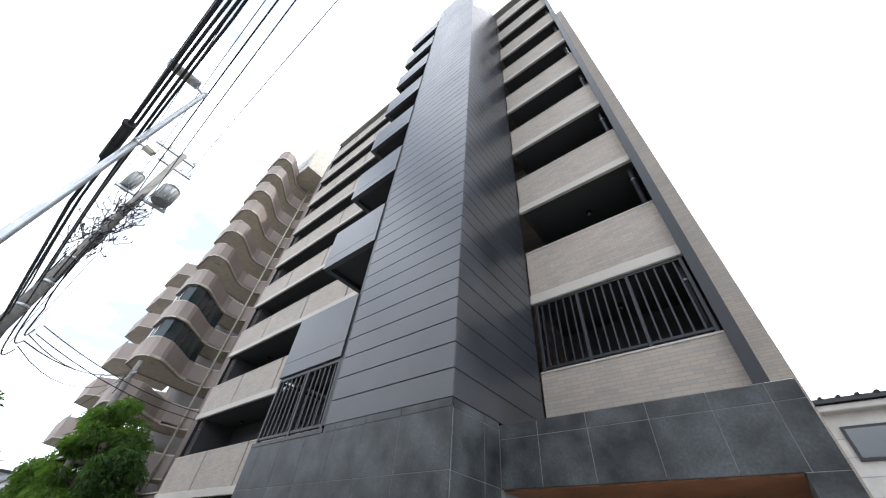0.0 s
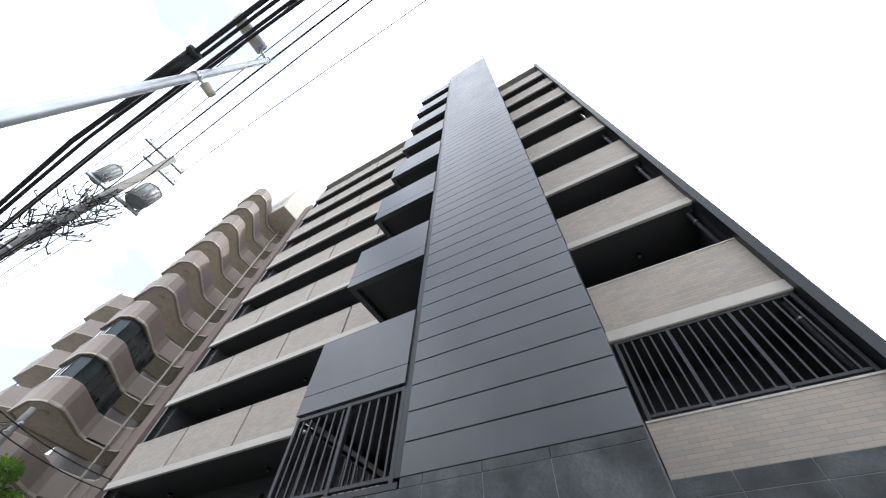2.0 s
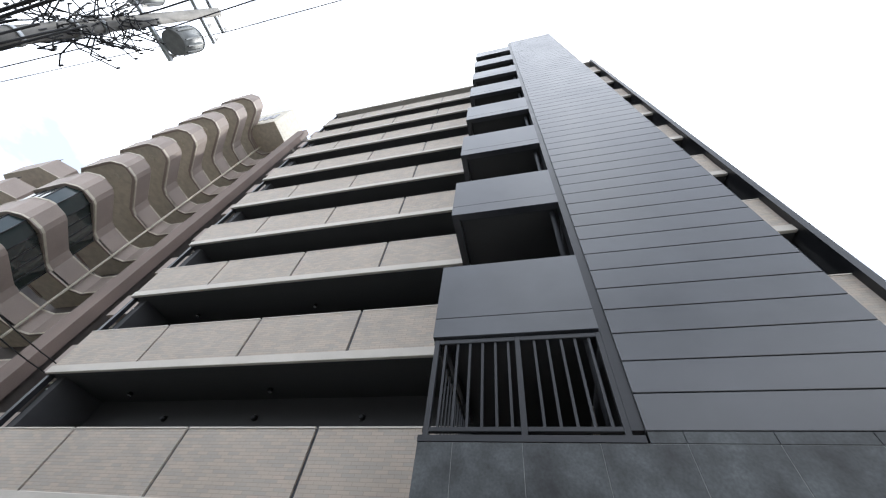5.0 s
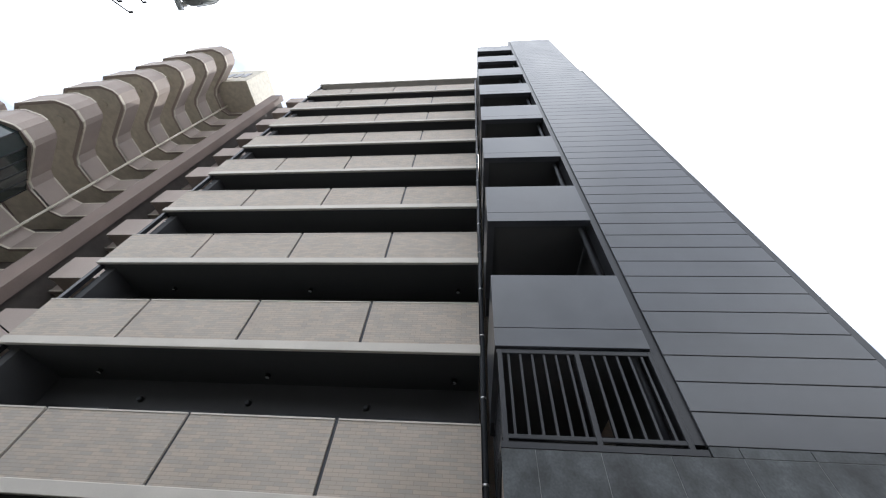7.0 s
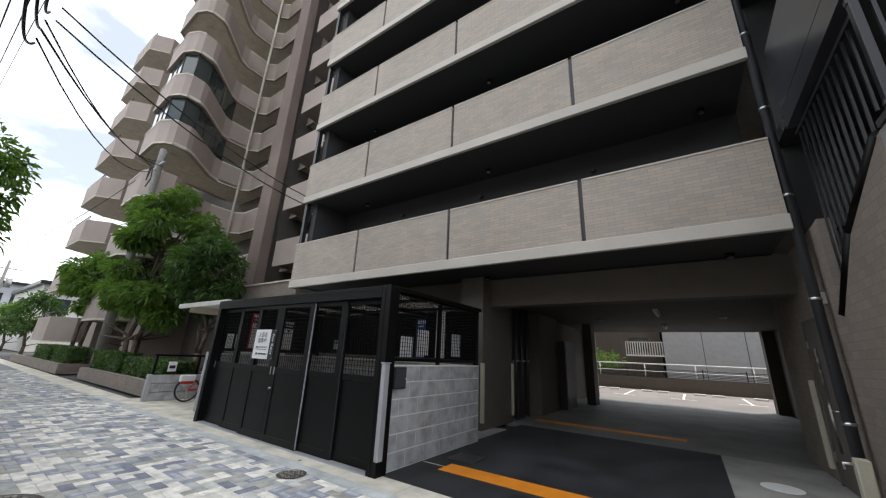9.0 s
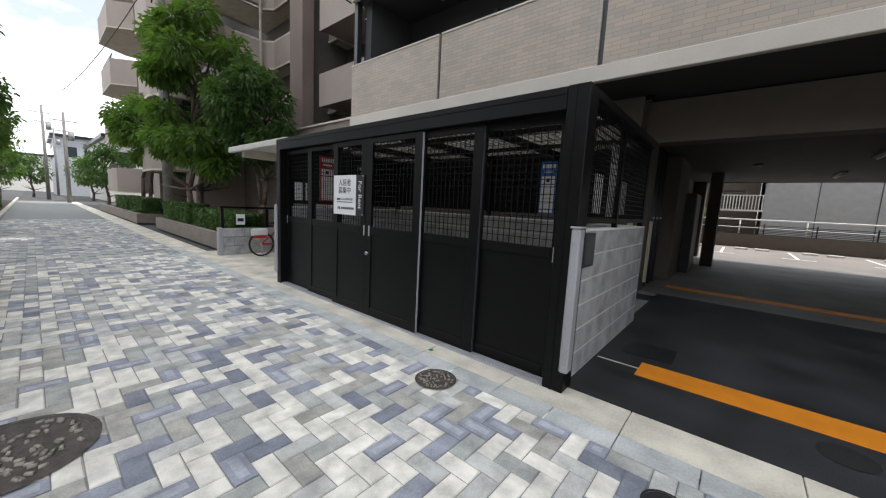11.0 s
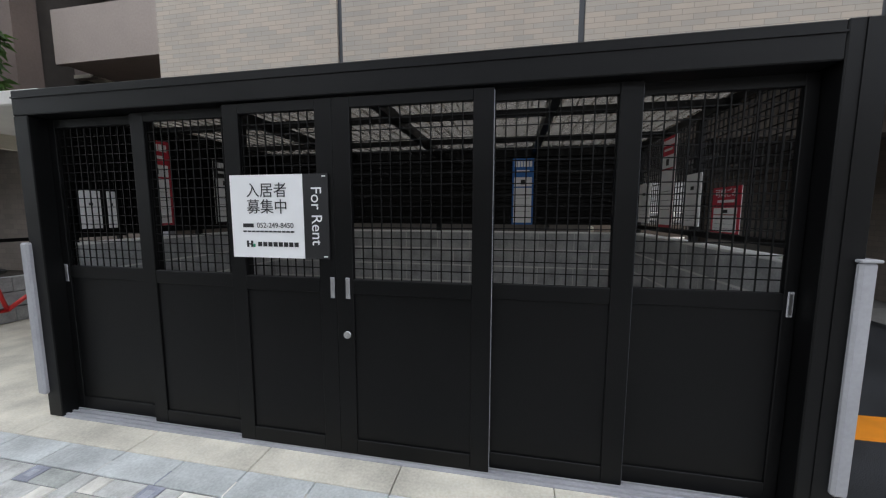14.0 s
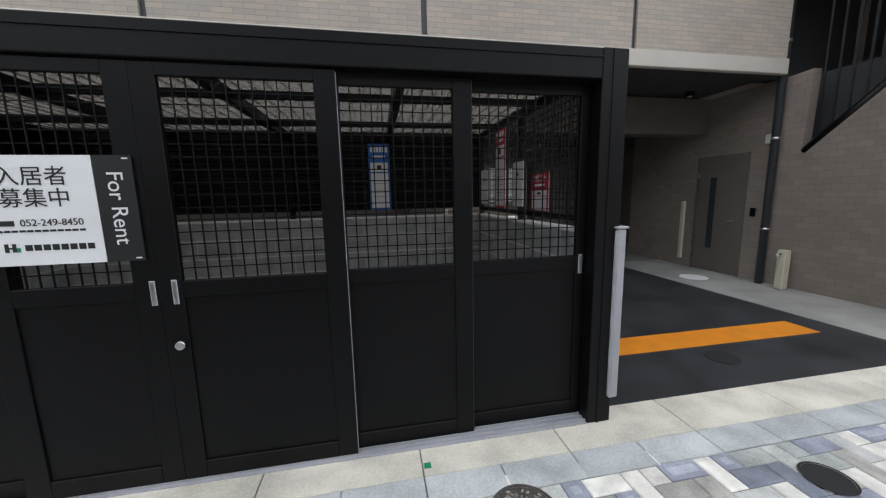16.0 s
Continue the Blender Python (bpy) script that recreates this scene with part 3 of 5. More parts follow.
def enclosure():
    g = thing("waste_enclosure", "black metal waste enclosure on grey concrete block walls", "enclosure", (-14.4, 4.5, 0))
    part("header", slab(EX0, -12.052, GY, GY + 0.16, 2.22, 2.39, 0.006), M_BLACK, g)
    part("header_lip", slab(EX0, -12.052, GY - 0.006, GY, 2.335, 2.345), M_BLACK, g)
    for a, b, z in ((-12.05, EX1, 2.394), (EX0, -16.78, 2.218)):
        part("post", slab(a, b, GY, GY + 0.2, 0, z, 0.006), M_BLACK, g)
    part("post_groove", slab(-11.985, -11.975, GY - 0.004, GY, 0, 2.39), M_BLACK, g)
    part("corner_guard", slab(EX1 - 0.035, EX1 + 0.035, GY - 0.025, GY + 0.08, 0.18, 1.33, 0.012), M_ALU, g, "pale grey edge guard")
    part("guard_cap", slab(EX1 - 0.043, EX1 + 0.043, GY - 0.032, GY + 0.085, 1.33, 1.345, 0.004), M_ALU, g)
    part("corner_guard", slab(EX0 - 0.04, EX0 + 0.03, GY - 0.03, GY + 0.06, 0.18, 1.33, 0.012), M_ALU, g, "pale grey edge guard")
    for x0, x1, y0, y1 in ((-12.06, -11.93, GY + 0.2, EYB), (EX0 + 0.02, EX0 + 0.15, GY + 0.2, EYB)):
        part("block_core", slab(x0 + 0.002, x1 - 0.002, y0 + 0.005, y1 - 0.005, 0, 1.296), M_MORTAR, g)
        blocks(g, x0, x1, y0, y1, 0, 6, "y")
    part("block_core", slab(EX0 + 0.16, -12.07, EYB - 0.128, EYB - 0.002, 0, 1.296), M_MORTAR, g)
    blocks(g, EX0 + 0.15, -12.06, EYB - 0.13, EYB, 0, 6, "x")
    track = part("track", slab(-16.78, -12.05, GY, GY + 0.16, -0.01, 0.006), M_ALU, g, "aluminium sliding track")
    for y in (0.02, 0.06, 0.1, 0.14):
        part("track_rail", slab(-16.78, -12.05, GY + y, GY + y + 0.012, 0.006, 0.02), M_ALU, track)
    # roof frame and sheet
    part("roof_sheet", slab(EX0 + 0.03, EX1 - 0.03, GY + 0.17, EYB, 2.365, 2.38), M_SHEET, g, "translucent grey roof sheet")
    rib = mesh_of("roof_rib", slab(0, 0.012, GY + 0.17, EYB, 2.352, 2.364), M_SHEET)
    for i in range(45):
        piece("roof_rib", rib, (EX0 + 0.05 + i * 0.11, 0, 0), g)
    for x in (-15.6, -14.4, -13.2):
        part("roof_beam", slab(x - 0.03, x + 0.03, GY + 0.16, EYB, 2.26, 2.345), M_BLACK, g)
    for y in (4.0, 5.0):
        part("purlin", slab(EX0 + 0.05, EX1 - 0.05, y - 0.025, y + 0.025, 2.29, 2.343), M_BLACK, g)
    for x in (EX0 + 0.07, -14.4, EX1 - 0.1):
        part("rear_post", slab(x - 0.03, x + 0.03, EYB - 0.1, EYB - 0.04, 1.3, 2.34), M_BLACK, g)
    part("rear_louvre", boxes([(EX0 + 0.1, EX1 - 0.1, EYB - 0.06, EYB - 0.02, 1.40 + i * 0.056, 1.44 + i * 0.056) for i in range(16)] + [(EX0 + 0.1, EX1 - 0.1, EYB - 0.018, EYB - 0.01, 1.40, 2.34)]), M_BLACK, g, "black slatted rear panel")
    for x in (EX1 - 0.09, EX0 + 0.07):
        bm = boxes([(x - 0.02, x + 0.02, GY + 0.2, EYB, 1.36, 1.40), (x - 0.02, x + 0.02, GY + 0.2, EYB, 2.3, 2.39)])
        for i in range(46):
            y = GY + 0.22 + i * 0.0545
            box(bm, x - 0.004, x + 0.004, y - 0.004, y + 0.004, 1.4, 2.3)
        for i in range(17):
            box(bm, x - 0.004, x + 0.004, GY + 0.2, EYB, 1.4 + i * 0.055 - 0.003, 1.4 + i * 0.055 + 0.003)
        part("side_mesh", bm, M_BLACK, g, "black wire mesh side panel")
        for y in (GY + 0.22, 4.4, EYB - 0.03):
            part("side_post", slab(x - 0.025, x + 0.025, y - 0.025, y + 0.025, 1.3, 2.3), M_BLACK, g)
    part("side_backing", slab(EX0 + 0.03, EX0 + 0.045, GY + 0.2, EYB - 0.02, 1.36, 2.34), M_BLACK, g)
    for x0, x1, y0, y1 in ((-12.062, -11.928, GY + 0.2, EYB), (EX0 + 0.018, EX0 + 0.152, GY + 0.2, EYB), (EX0 + 0.155, -12.065, EYB - 0.132, EYB + 0.002)):
        part("block_coping", slab(x0, x1, y0, y1, 1.297, 1.312, 0.003), M_WHITE, g, "white mortar capping")
    for x in (EX0 + 0.002, EX1 - 0.042):
        part("side_beam", slab(x, x + 0.04, GY + 0.2, EYB, 2.33, 2.396, 0.004), M_BLACK, g)
    part("rear_beam", slab(EX0 + 0.045, EX1 - 0.045, EYB - 0.03, EYB + 0.012, 2.33, 2.396, 0.004), M_BLACK, g)
    # gate leaves
    edges = [-16.78, -16.0, -15.24, -14.505, -13.57, -12.83, -12.055]
    depth = [0.105, 0.065, 0.02, 0.02, 0.065, 0.105]
    for i in range(6):
        a, b = edges[i], edges[i + 1]
        if i < 2:
            b += 0.105
        if i > 3:
            a -= 0.105
        y0 = GY + depth[i]
        sl, sr = 0.06 if i == 0 else 0.11, 0.06 if i == 5 else 0.11
        leaf = part("gate_leaf", boxes([(a, a + sl, y0, y0 + 0.036, 0.02, 2.21), (b - sr, b, y0, y0 + 0.036, 0.02, 2.21), (a + sl, b - sr, y0, y0 + 0.036, 2.15, 2.21), (a + sl, b - sr, y0, y0 + 0.036, 1.06, 1.15), (a + sl, b - sr, y0, y0 + 0.036, 0.02, 0.12)], 0.003), M_BLACK, g, "black sliding gate leaf")
        part("lower_panel", slab(a + sl - 0.005, b - sr + 0.005, y0 + 0.012, y0 + 0.026, 0.115, 1.065), M_BLACK, leaf)
        bm = bmesh.new()
        n = max(2, round((b - a - sl - sr) / 0.058))
        for j in range(n + 1):
            x = a + sl + (b - a - sl - sr) * j / n
            box(bm, x - 0.0032, x + 0.0032, y0 + 0.018, y0 + 0.024, 1.15, 2.15)
        for j in range(1, 16):
            z = 1.15 + j * 0.0625
            box(bm, a + sl, b - sr, y0 + 0.024, y0 + 0.03, z - 0.0028, z + 0.0028)
        part("wire_mesh", bm, M_BLACK, leaf, "welded black wire mesh")
        if i in (3, 4):
            part("edge_strip", slab(b + 0.0005, b + 0.0025, y0 + 0.004, y0 + 0.03, 0.03, 2.2), M_ALU if i == 3 else M_PIPE, leaf, "slim metal edge")
        hx = {0: a + 0.03, 2: b - 0.025, 3: a + 0.075, 5: b - 0.03}.get(i)
        if hx:
            h = part("handle", boxes([(hx - 0.014, hx + 0.014, y0 - 0.004, y0, 1.03, 1.16)], 0.002), M_ALU, leaf, "steel recessed pull")
            part("grip_recess", slab(hx - 0.008, hx + 0.008, y0 - 0.005, y0 - 0.004, 1.04, 1.15), M_STEEL, leaf)
        if i == 3:
            part("lock_knob", rods([((a + 0.085, y0, 0.82), (a + 0.085, y0 - 0.03, 0.82), 0.016), ((a + 0.085, y0 - 0.03, 0.82), (a + 0.085, y0 - 0.05, 0.82), 0.026, 0.022)], 16), M_STEEL, leaf, "round steel lock knob")
    return g


enclosure_ob = enclosure()


def wall_box():
    b = thing("meter_box", "small dark steel box on the block wall", "box", (-11.9, 3.43, 0.98))
    part("body", slab(-11.93, -11.88, 3.27, 3.52, 1.0, 1.285, 0.006), M_RAIL, b)
    part("lid", slab(-11.88, -11.874, 3.29, 3.5, 1.02, 1.265, 0.002), M_PIPE, b)
    part("lock", rods([((-11.874, 3.5, 1.13), (-11.868, 3.5, 1.13), 0.012)], 10), M_STEEL, b)


wall_box()


def text_mesh(text, size, at, mat, parent, turn=(90, 0, 0), name="lettering", wide=1.0):
    cu = bpy.data.curves.new(name, "FONT")
    cu.body, cu.size, cu.extrude = text, size, 0.0006
    cu.align_x, cu.align_y = "CENTER", "CENTER"
    tmp = bpy.data.objects.new(name, cu)
    scene.collection.objects.link(tmp)
    bpy.context.view_layer.update()
    me = bpy.data.meshes.new_from_object(tmp.evaluated_get(bpy.context.evaluated_depsgraph_get()))
    bpy.data.objects.remove(tmp)
    me.materials.clear()
    me.materials.append(mat)
    ob = new(name, me)
    ob.parent = parent
    ob.location = Vector(at) - origin(parent)
    ob.rotation_euler = [radians(v) for v in turn]
    ob.scale = (wide, 1, 1)
    return ob


def rent_board():
    y = GY + 0.012
    s = thing("rental_sign", "white rental notice board with black For Rent strip", "sign", (-14.87, y, 1.27))
    part("board", slab(-15.2, -14.7, y - 0.004, y + 0.004, 1.27, 1.78), M_PAPER, s)
    part("strip", slab(-14.698, -14.535, y - 0.004, y + 0.004, 1.27, 1.78), M_INK, s, "black side strip")
    text_mesh("入居者", 0.095, (-14.945, y - 0.006, 1.68), M_INK, s)
    text_mesh("募集中", 0.095, (-14.945, y - 0.006, 1.58), M_INK, s)
    text_mesh("052-249-8450", 0.045, (-14.895, y - 0.006, 1.47), M_INK, s)
    text_mesh("For Rent", 0.098, (-14.615, y - 0.006, 1.53), M_PAPER, s, (90, 90, 0))
    part("phone_tag", slab(-15.12, -15.045, y - 0.006, y - 0.004, 1.458, 1.482), M_INK, s)
    part("url_bar", boxes([(-15.12 + i * 0.03, -15.096 + i * 0.03, y - 0.006, y - 0.004, 1.428, 1.438) for i in range(12)]), M_INK, s, "small unreadable print")
    part("company_mark", boxes([(-15.10, -15.085, y - 0.006, y - 0.004, 1.335, 1.375), (-15.07, -15.055, y - 0.006, y - 0.004, 1.335, 1.375), (-15.085, -15.07, y - 0.006, y - 0.004, 1.35, 1.358)]), M_INK, s)
    part("company_accent", slab(-15.053, -15.04, y - 0.006, y - 0.004, 1.335, 1.355), M_GREEN, s)
    part("company_name_bar", boxes([(-15.02 + i * 0.036, -14.992 + i * 0.036, y - 0.006, y - 0.004, 1.34, 1.368) for i in range(8)]), M_INK, s)
    for cx, cz in ((-14.56, 1.765), (-14.56, 1.285)):
        part("clip", slab(cx - 0.012, cx + 0.012, y - 0.008, y - 0.004, cz - 0.003, cz + 0.003), M_PAPER, s)


rent_board()


def notice(name, mat, label, axis, at, w, h, z0, head=0.28, flip=1, title=""):
    """A notice: coloured sheet, white fields, bars of print; axis is the wall it hangs on."""
    def bx(u0, u1, d0, d1, a, b):
        if axis == "y":
            return (at[0] + u0, at[0] + u1, at[1] - d1, at[1] - d0, a, b)
        return (at[0] + flip * d0, at[0] + flip * d1, at[1] + u0, at[1] + u1, a, b) if flip > 0 else (at[0] - d1, at[0] - d0, at[1] + u0, at[1] + u1, a, b)
    p = thing(name, label, "notice", (at[0], at[1], z0), "notices in the waste enclosure")
    part("sheet", boxes([bx(0, w, 0, 0.004, z0, z0 + h)]), mat, p)
    part("backing", boxes([bx(0, w, -0.004, 0, z0, z0 + h)]), M_PAPER, p, "white back of the notice")
    part("white_field", boxes([bx(w * 0.08, w * 0.92, 0.004, 0.006, z0 + h * 0.03, z0 + h * (1 - head) - h * 0.16), bx(w * 0.08, w * 0.92, 0.004, 0.006, z0 + h * (1 - head) - h * 0.14, z0 + h * (1 - head))]), M_PAPER, p)
    if title:
        text_mesh(title, h * 0.2, (at[0] - 0.006, at[1] + w / 2, z0 + h * (1 - head * 0.32)), M_PAPER, p, (90, 0, -90))
    for i in range(0 if title else 6):
        part("title_bar", boxes([bx(w * (0.1 + 0.14 * i), w * (0.21 + 0.14 * i), 0.004, 0.006, z0 + h * (1 - head * 0.45), z0 + h * (1 - head * 0.15))]), M_PAPER, p, "white print bar")
    part("subtitle_bar", boxes([bx(w * 0.2, w * 0.8, 0.004, 0.006, z0 + h * (1 - head * 0.75), z0 + h * (1 - head * 0.62))]), M_PAPER, p)
    for i in range(4):
        part("print_bar", boxes([bx(w * 0.15, w * 0.85, 0.006, 0.007, z0 + h * (0.1 + 0.1 * i), z0 + h * (0.105 + 0.1 * i))]), M_INK, p)
    part("day_mark", boxes([bx(w * 0.4, w * 0.6, 0.006, 0.007, z0 + h * (1 - head) - h * 0.11, z0 + h * (1 - head) - h * 0.04)]), M_INK, p)
    return p


notice("notice", M_BLUE, "blue and white collection notice on rear panel", "y", (-13.46, EYB - 0.07), 0.26, 0.82, 1.4)
notice("notice", M_GREEN, "small green and white notice on rear panel", "y", (-16.2, EYB - 0.07), 0.19, 0.24, 1.5, 0.45)
notice("notice", M_RED, "red and white collection notice on side mesh", "x", (EX0 + 0.16, 3.74), 0.3, 0.8, 1.42)
notice("notice", M_INK, "black and white collection notice on side mesh", "x", (EX0 + 0.16, 4.55), 0.3, 0.72, 1.42)
notice("notice", M_PAPER, "plain white notice on side mesh", "x", (EX0 + 0.16, 3.28), 0.14, 0.3, 1.42)
notice("notice", M_PAPER, "narrow white notice on side mesh", "x", (EX0 + 0.16, 3.47), 0.06, 0.3, 1.42)
notice("notice", M_RED, "small red and white burnable waste notice on side mesh", "x", (-12.1, 3.58), 0.3, 0.3, 1.42, 0.45, -1, "可燃ごみ")
notice("notice", M_RED, "tall red and white notice on side mesh", "x", (-12.1, 4.5), 0.28, 0.8, 1.42, 0.2, -1)
notice("notice", M_PAPER, "white printed notice on side mesh", "x", (-12.1, 5.0), 0.3, 0.4, 1.45, 0.2, -1)
notice("notice", M_PAPER, "white printed notice on side mesh", "x", (-12.1, 4.05), 0.24, 0.4, 1.45, 0.2, -1)
# ---- ground works: kerb, edging, covers ----
kerb = thing("kerb", "cream concrete kerb strip at the property line", "kerb", (-14, 3, 0), kind="structure")
for i in range(26):
    x = -22.2 + i * 0.9
    part("kerb_stone", slab(x + 0.003, x + 0.897, 2.84, 3.2, -0.15, 0.0, 0.004), M_KERB, kerb)
    for j in range(2):
        part("edging_block", slab(x + j * 0.45 + 0.003, x + j * 0.45 + 0.447, 2.643, 2.837, -0.12, -0.002, 0.004), M_KERB2, kerb)
solid("kerb_far", boxes([(-60, -22.2, 2.643, 3.2, -0.15, -0.002), (1.2, 12, 2.643, 3.2, -0.15, -0.002)]), M_KERB, "grey kerb along the footpath", "kerb", kind="structure")
solid("kerb_road", boxes([(-70, -13.9, -0.7, -0.55, -0.2, 0.06), (-14.05, -13.9, -2.4, -0.7, -0.2, 0.06)]), M_KERB, "low grey kerb beside the planting strip", "kerb", kind="structure")
solid("planting_strip", boxes([(-60, -14.05, -2.4, -0.7, -0.3, 0.02)]), M_SOIL, "dark soil of the planting strip", "soil", kind="structure")


M_RELIEF = material("worn_iron", (0.36, 0.33, 0.28), 0.7, 0.2, vary=0.3, scale=10)


def cover(x, y, r, mat, label, ring=True, pattern=True):
    c = thing("manhole_cover", label, "manhole cover", (x, y, 0))
    part("lid", rods([((x, y, -0.02), (x, y, 0.004), r)], 32), mat, c)
    if ring:
        bm = bmesh.new()
        for i in range(36):
            a0, a1 = 2 * math.pi * i / 36, 2 * math.pi * (i + 1) / 36
            v = [bm.verts.new((x + q * math.cos(a), y + q * math.sin(a), 0.006)) for a, q in ((a0, r), (a0, r * 1.13), (a1, r * 1.13), (a1, r))]
            bm.faces.new(v)
        part("ring", bm, mat, c)
    if pattern:
        rnd = random.Random(int(x * 100))
        bm = bmesh.new()
        for i in range(90):
            a, q = rnd.uniform(0, 6.28), r * math.sqrt(rnd.uniform(0, 0.85))
            px, py, s = x + q * math.cos(a), y + q * math.sin(a), r * 0.055
            rod(bm, (px - s * math.cos(a * 3), py - s * math.sin(a * 3), 0.006), (px + s * math.cos(a * 3), py + s * math.sin(a * 3), 0.006), r * 0.035, seg=6)
        part("relief", bm, M_RELIEF, c, "worn raised pattern")


cover(-12.74, 2.5, 0.155, M_IRON, "small round iron cover with raised pattern in paving")
cover(-13.8, 0.2, 0.34, M_IRON, "large round iron manhole cover in paving")
cover(-11.06, 2.36, 0.105, M_RUBBER, "small black round cover in paving", True, False)
cover(-10.26, 3.64, 0.125, M_RUBBER, "small black round cover in asphalt", True, False)
cover(-7.75, 6.35, 0.22, M_WHITE, "pale round access cover in concrete", False, False)
cover(-7.6, 3.7, 0.2, M_WHITE, "pale round access cover near the kerb", False, False)
solid("drain_plate", slab(-11.75, -11.3, 4.4, 4.85, 0, 0.006), M_RAIL, "dark square steel plate in asphalt", "drain plate")
solid("survey_mark", slab(-13.19, -13.15, 2.89, 2.93, 0.0, 0.004), M_GREEN, "small green survey mark on kerb", "mark")
solid("joint_line", slab(-11.9, -11.4, 4.05, 4.07, 0.0, 0.003), M_KERB, "thin pale line on asphalt", "road marking", kind="structure")

# ---- passage and the lot behind ----
for y in (10.5, 14.5):
    t = thing("tube_lamp", "slim pale tube lamp on passage ceiling", "lamp", (-9.1, y, 2.85), "passage lamps")
    part("tray", slab(-9.16, -9.04, y - 0.6, y + 0.6, 2.79, 2.85, 0.006), M_OFFWHITE, t)
    part("tube", rods([((-9.1, y - 0.55, 2.77), (-9.1, y + 0.55, 2.77), 0.018)]), M_PAPER, t)
for x in (-10.8, -7.6):
    t = thing("ceiling_disc", "small round pale ceiling fitting", "lamp", (x, 12, 2.85), "passage lamps")
    part("disc", rods([((x, 12, 2.85), (x, 12, 2.8), 0.09)], 14), M_OFFWHITE, t)
    part("rim", rods([((x, 12, 2.8), (x, 12, 2.79), 0.06)], 14), M_ALU, t)
far = thing("passage_end", "taupe pillars at the end of the passage", "wall", (-9, 17.4, 0), kind="structure")
part("pillar", slab(-12.5, -12.1, 16.9, 17.55, 0, 2.85), M_BEAM, far)
part("pillar", slab(-6.2, -5.86, 17.0, 17.55, 0, 2.85), M_BEAM, far)
part("pillar", slab(-11.8, -11.5, 13.8, 14.4, 0, 2.85), M_BEAM, far)
g1 = thing("corner_guard", "cream plastic corner guard on the pillar", "corner guard", (-12.28, 6.62, 0), "corner guards")
part("strip", slab(-12.34, -12.27, 6.57, 6.66, 0.15, 1.35, 0.01), M_CREAMPIPE, g1)
g2 = thing("corner_guard", "cream plastic corner guard on the pillar", "corner guard", (-12.28, 8.2, 0), "corner guards")
part("strip", slab(-12.31, -12.25, 8.14, 8.22, 0.15, 1.35, 0.01), M_CREAMPIPE, g2)
g3 = thing("corner_guard", "cream plastic corner guard on the passage wall", "corner guard", (-7.02, 7.4, 0), "corner guards")
part("strip", slab(-7.06, -7.0, 7.36, 7.44, 0.15, 1.35, 0.01), M_CREAMPIPE, g3)
for i, y in enumerate((8.6, 9.0, 9.4)):
    c = thing("meter_pipe", "slim grey riser pipe in the passage", "pipe", (-12.35, y, 0), "riser pipes")
    part("tube", rods([((-12.35, y, 0), (-12.35, y, 2.85), 0.04)]), M_PIPE, c)
    part("bracket", slab(-12.5, -12.3, y - 0.03, y + 0.03, 1.4, 1.44), M_STEEL, c)
cab = thing("steel_cabinet", "tall dark grey steel cabinet against passage wall", "cabinet", (-12.2, 12.2, 0))
part("body", slab(-12.5, -11.9, 11.6, 12.8, 0, 2.1, 0.01), M_PIPE, cab)
part("door", slab(-11.9, -11.885, 11.65, 12.75, 0.1, 2.05, 0.003), M_PIPE, cab)

for i in range(9):
    x = -19 + i * 2.5
    solid("bay_line", boxes([(x - 0.05, x + 0.05, 20.5, 24.5, 0, 0.004), (x - 0.5, x + 0.5, 20.4, 20.5, 0, 0.004)]), M_WHITE, "white painted parking bay line", "road marking", kind="structure")
    for dx in (0.7, 1.5):
        solid("wheel_stop", slab(x + dx - 0.28, x + dx + 0.28, 24.0, 24.14, 0.0, 0.1, 0.02), M_WHITE, "pale concrete wheel stop in parking bay", "wheel stop", "wheel stops")
solid("wall_lot", boxes([(-40, 14, 26, 26.3, 0, 0.75)]), M_BEAM, "low brown wall behind the parking lot", "wall", kind="structure")
lr = thing("guard_rail", "white pipe guard rail behind the parking lot", "railing", (-9, 26.6, 0))
part("top_rail", rods([((-40, 26.6, 1.55), (14, 26.6, 1.55), 0.04)]), M_WHITE, lr)
part("lower_rail", rods([((-40, 26.6, 1.1), (14, 26.6, 1.1), 0.03)]), M_WHITE, lr)
for i in range(20):
    part("post", rods([((-38 + i * 2.7, 26.6, 0), (-38 + i * 2.7, 26.6, 1.55), 0.035)]), M_WHITE, lr)
fence = thing("mesh_fence", "dark mesh fence on the low wall", "fence", (-9, 26.15, 0.75))
part("mesh_panel", boxes([(-40, 14, 26.12, 26.16, 0.75 + i * 0.08, 0.78 + i * 0.08) for i in range(7)]), M_RAIL, fence)
for i in range(27):
    part("post", slab(-40 + i * 2, -39.95 + i * 2, 26.1, 26.18, 0.75, 1.35), M_RAIL, fence)


def shed(x0, x1, y0, y1, h, mat, label, panel):
    s = thing("house", label, "house", ((x0 + x1) / 2, y0, 0), kind="structure")
    part("wall", slab(x0, x1, y0, y1, 0, h), mat, s)
    part("roof", slab(x0 - 0.3, x1 + 0.3, y0 - 0.3, y1 + 0.3, h, h + 0.25, 0.03), M_RAIL, s)
    n = int((x1 - x0) / panel)
    for i in range(1, n):
        part("wall_seam", slab(x0 + i * panel - 0.02, x0 + i * panel + 0.02, y0 - 0.015, y0, 0.3, h), M_PIPE, s)
    w = part("window", slab(x1 - 2.2, x1 - 0.8, y0 - 0.05, y0, 2.4, 3.5), M_RAIL, s)
    part("pane", slab(x1 - 2.12, x1 - 0.88, y0 - 0.06, y0 - 0.05, 2.48, 3.42), M_GLASS, w)
    return s


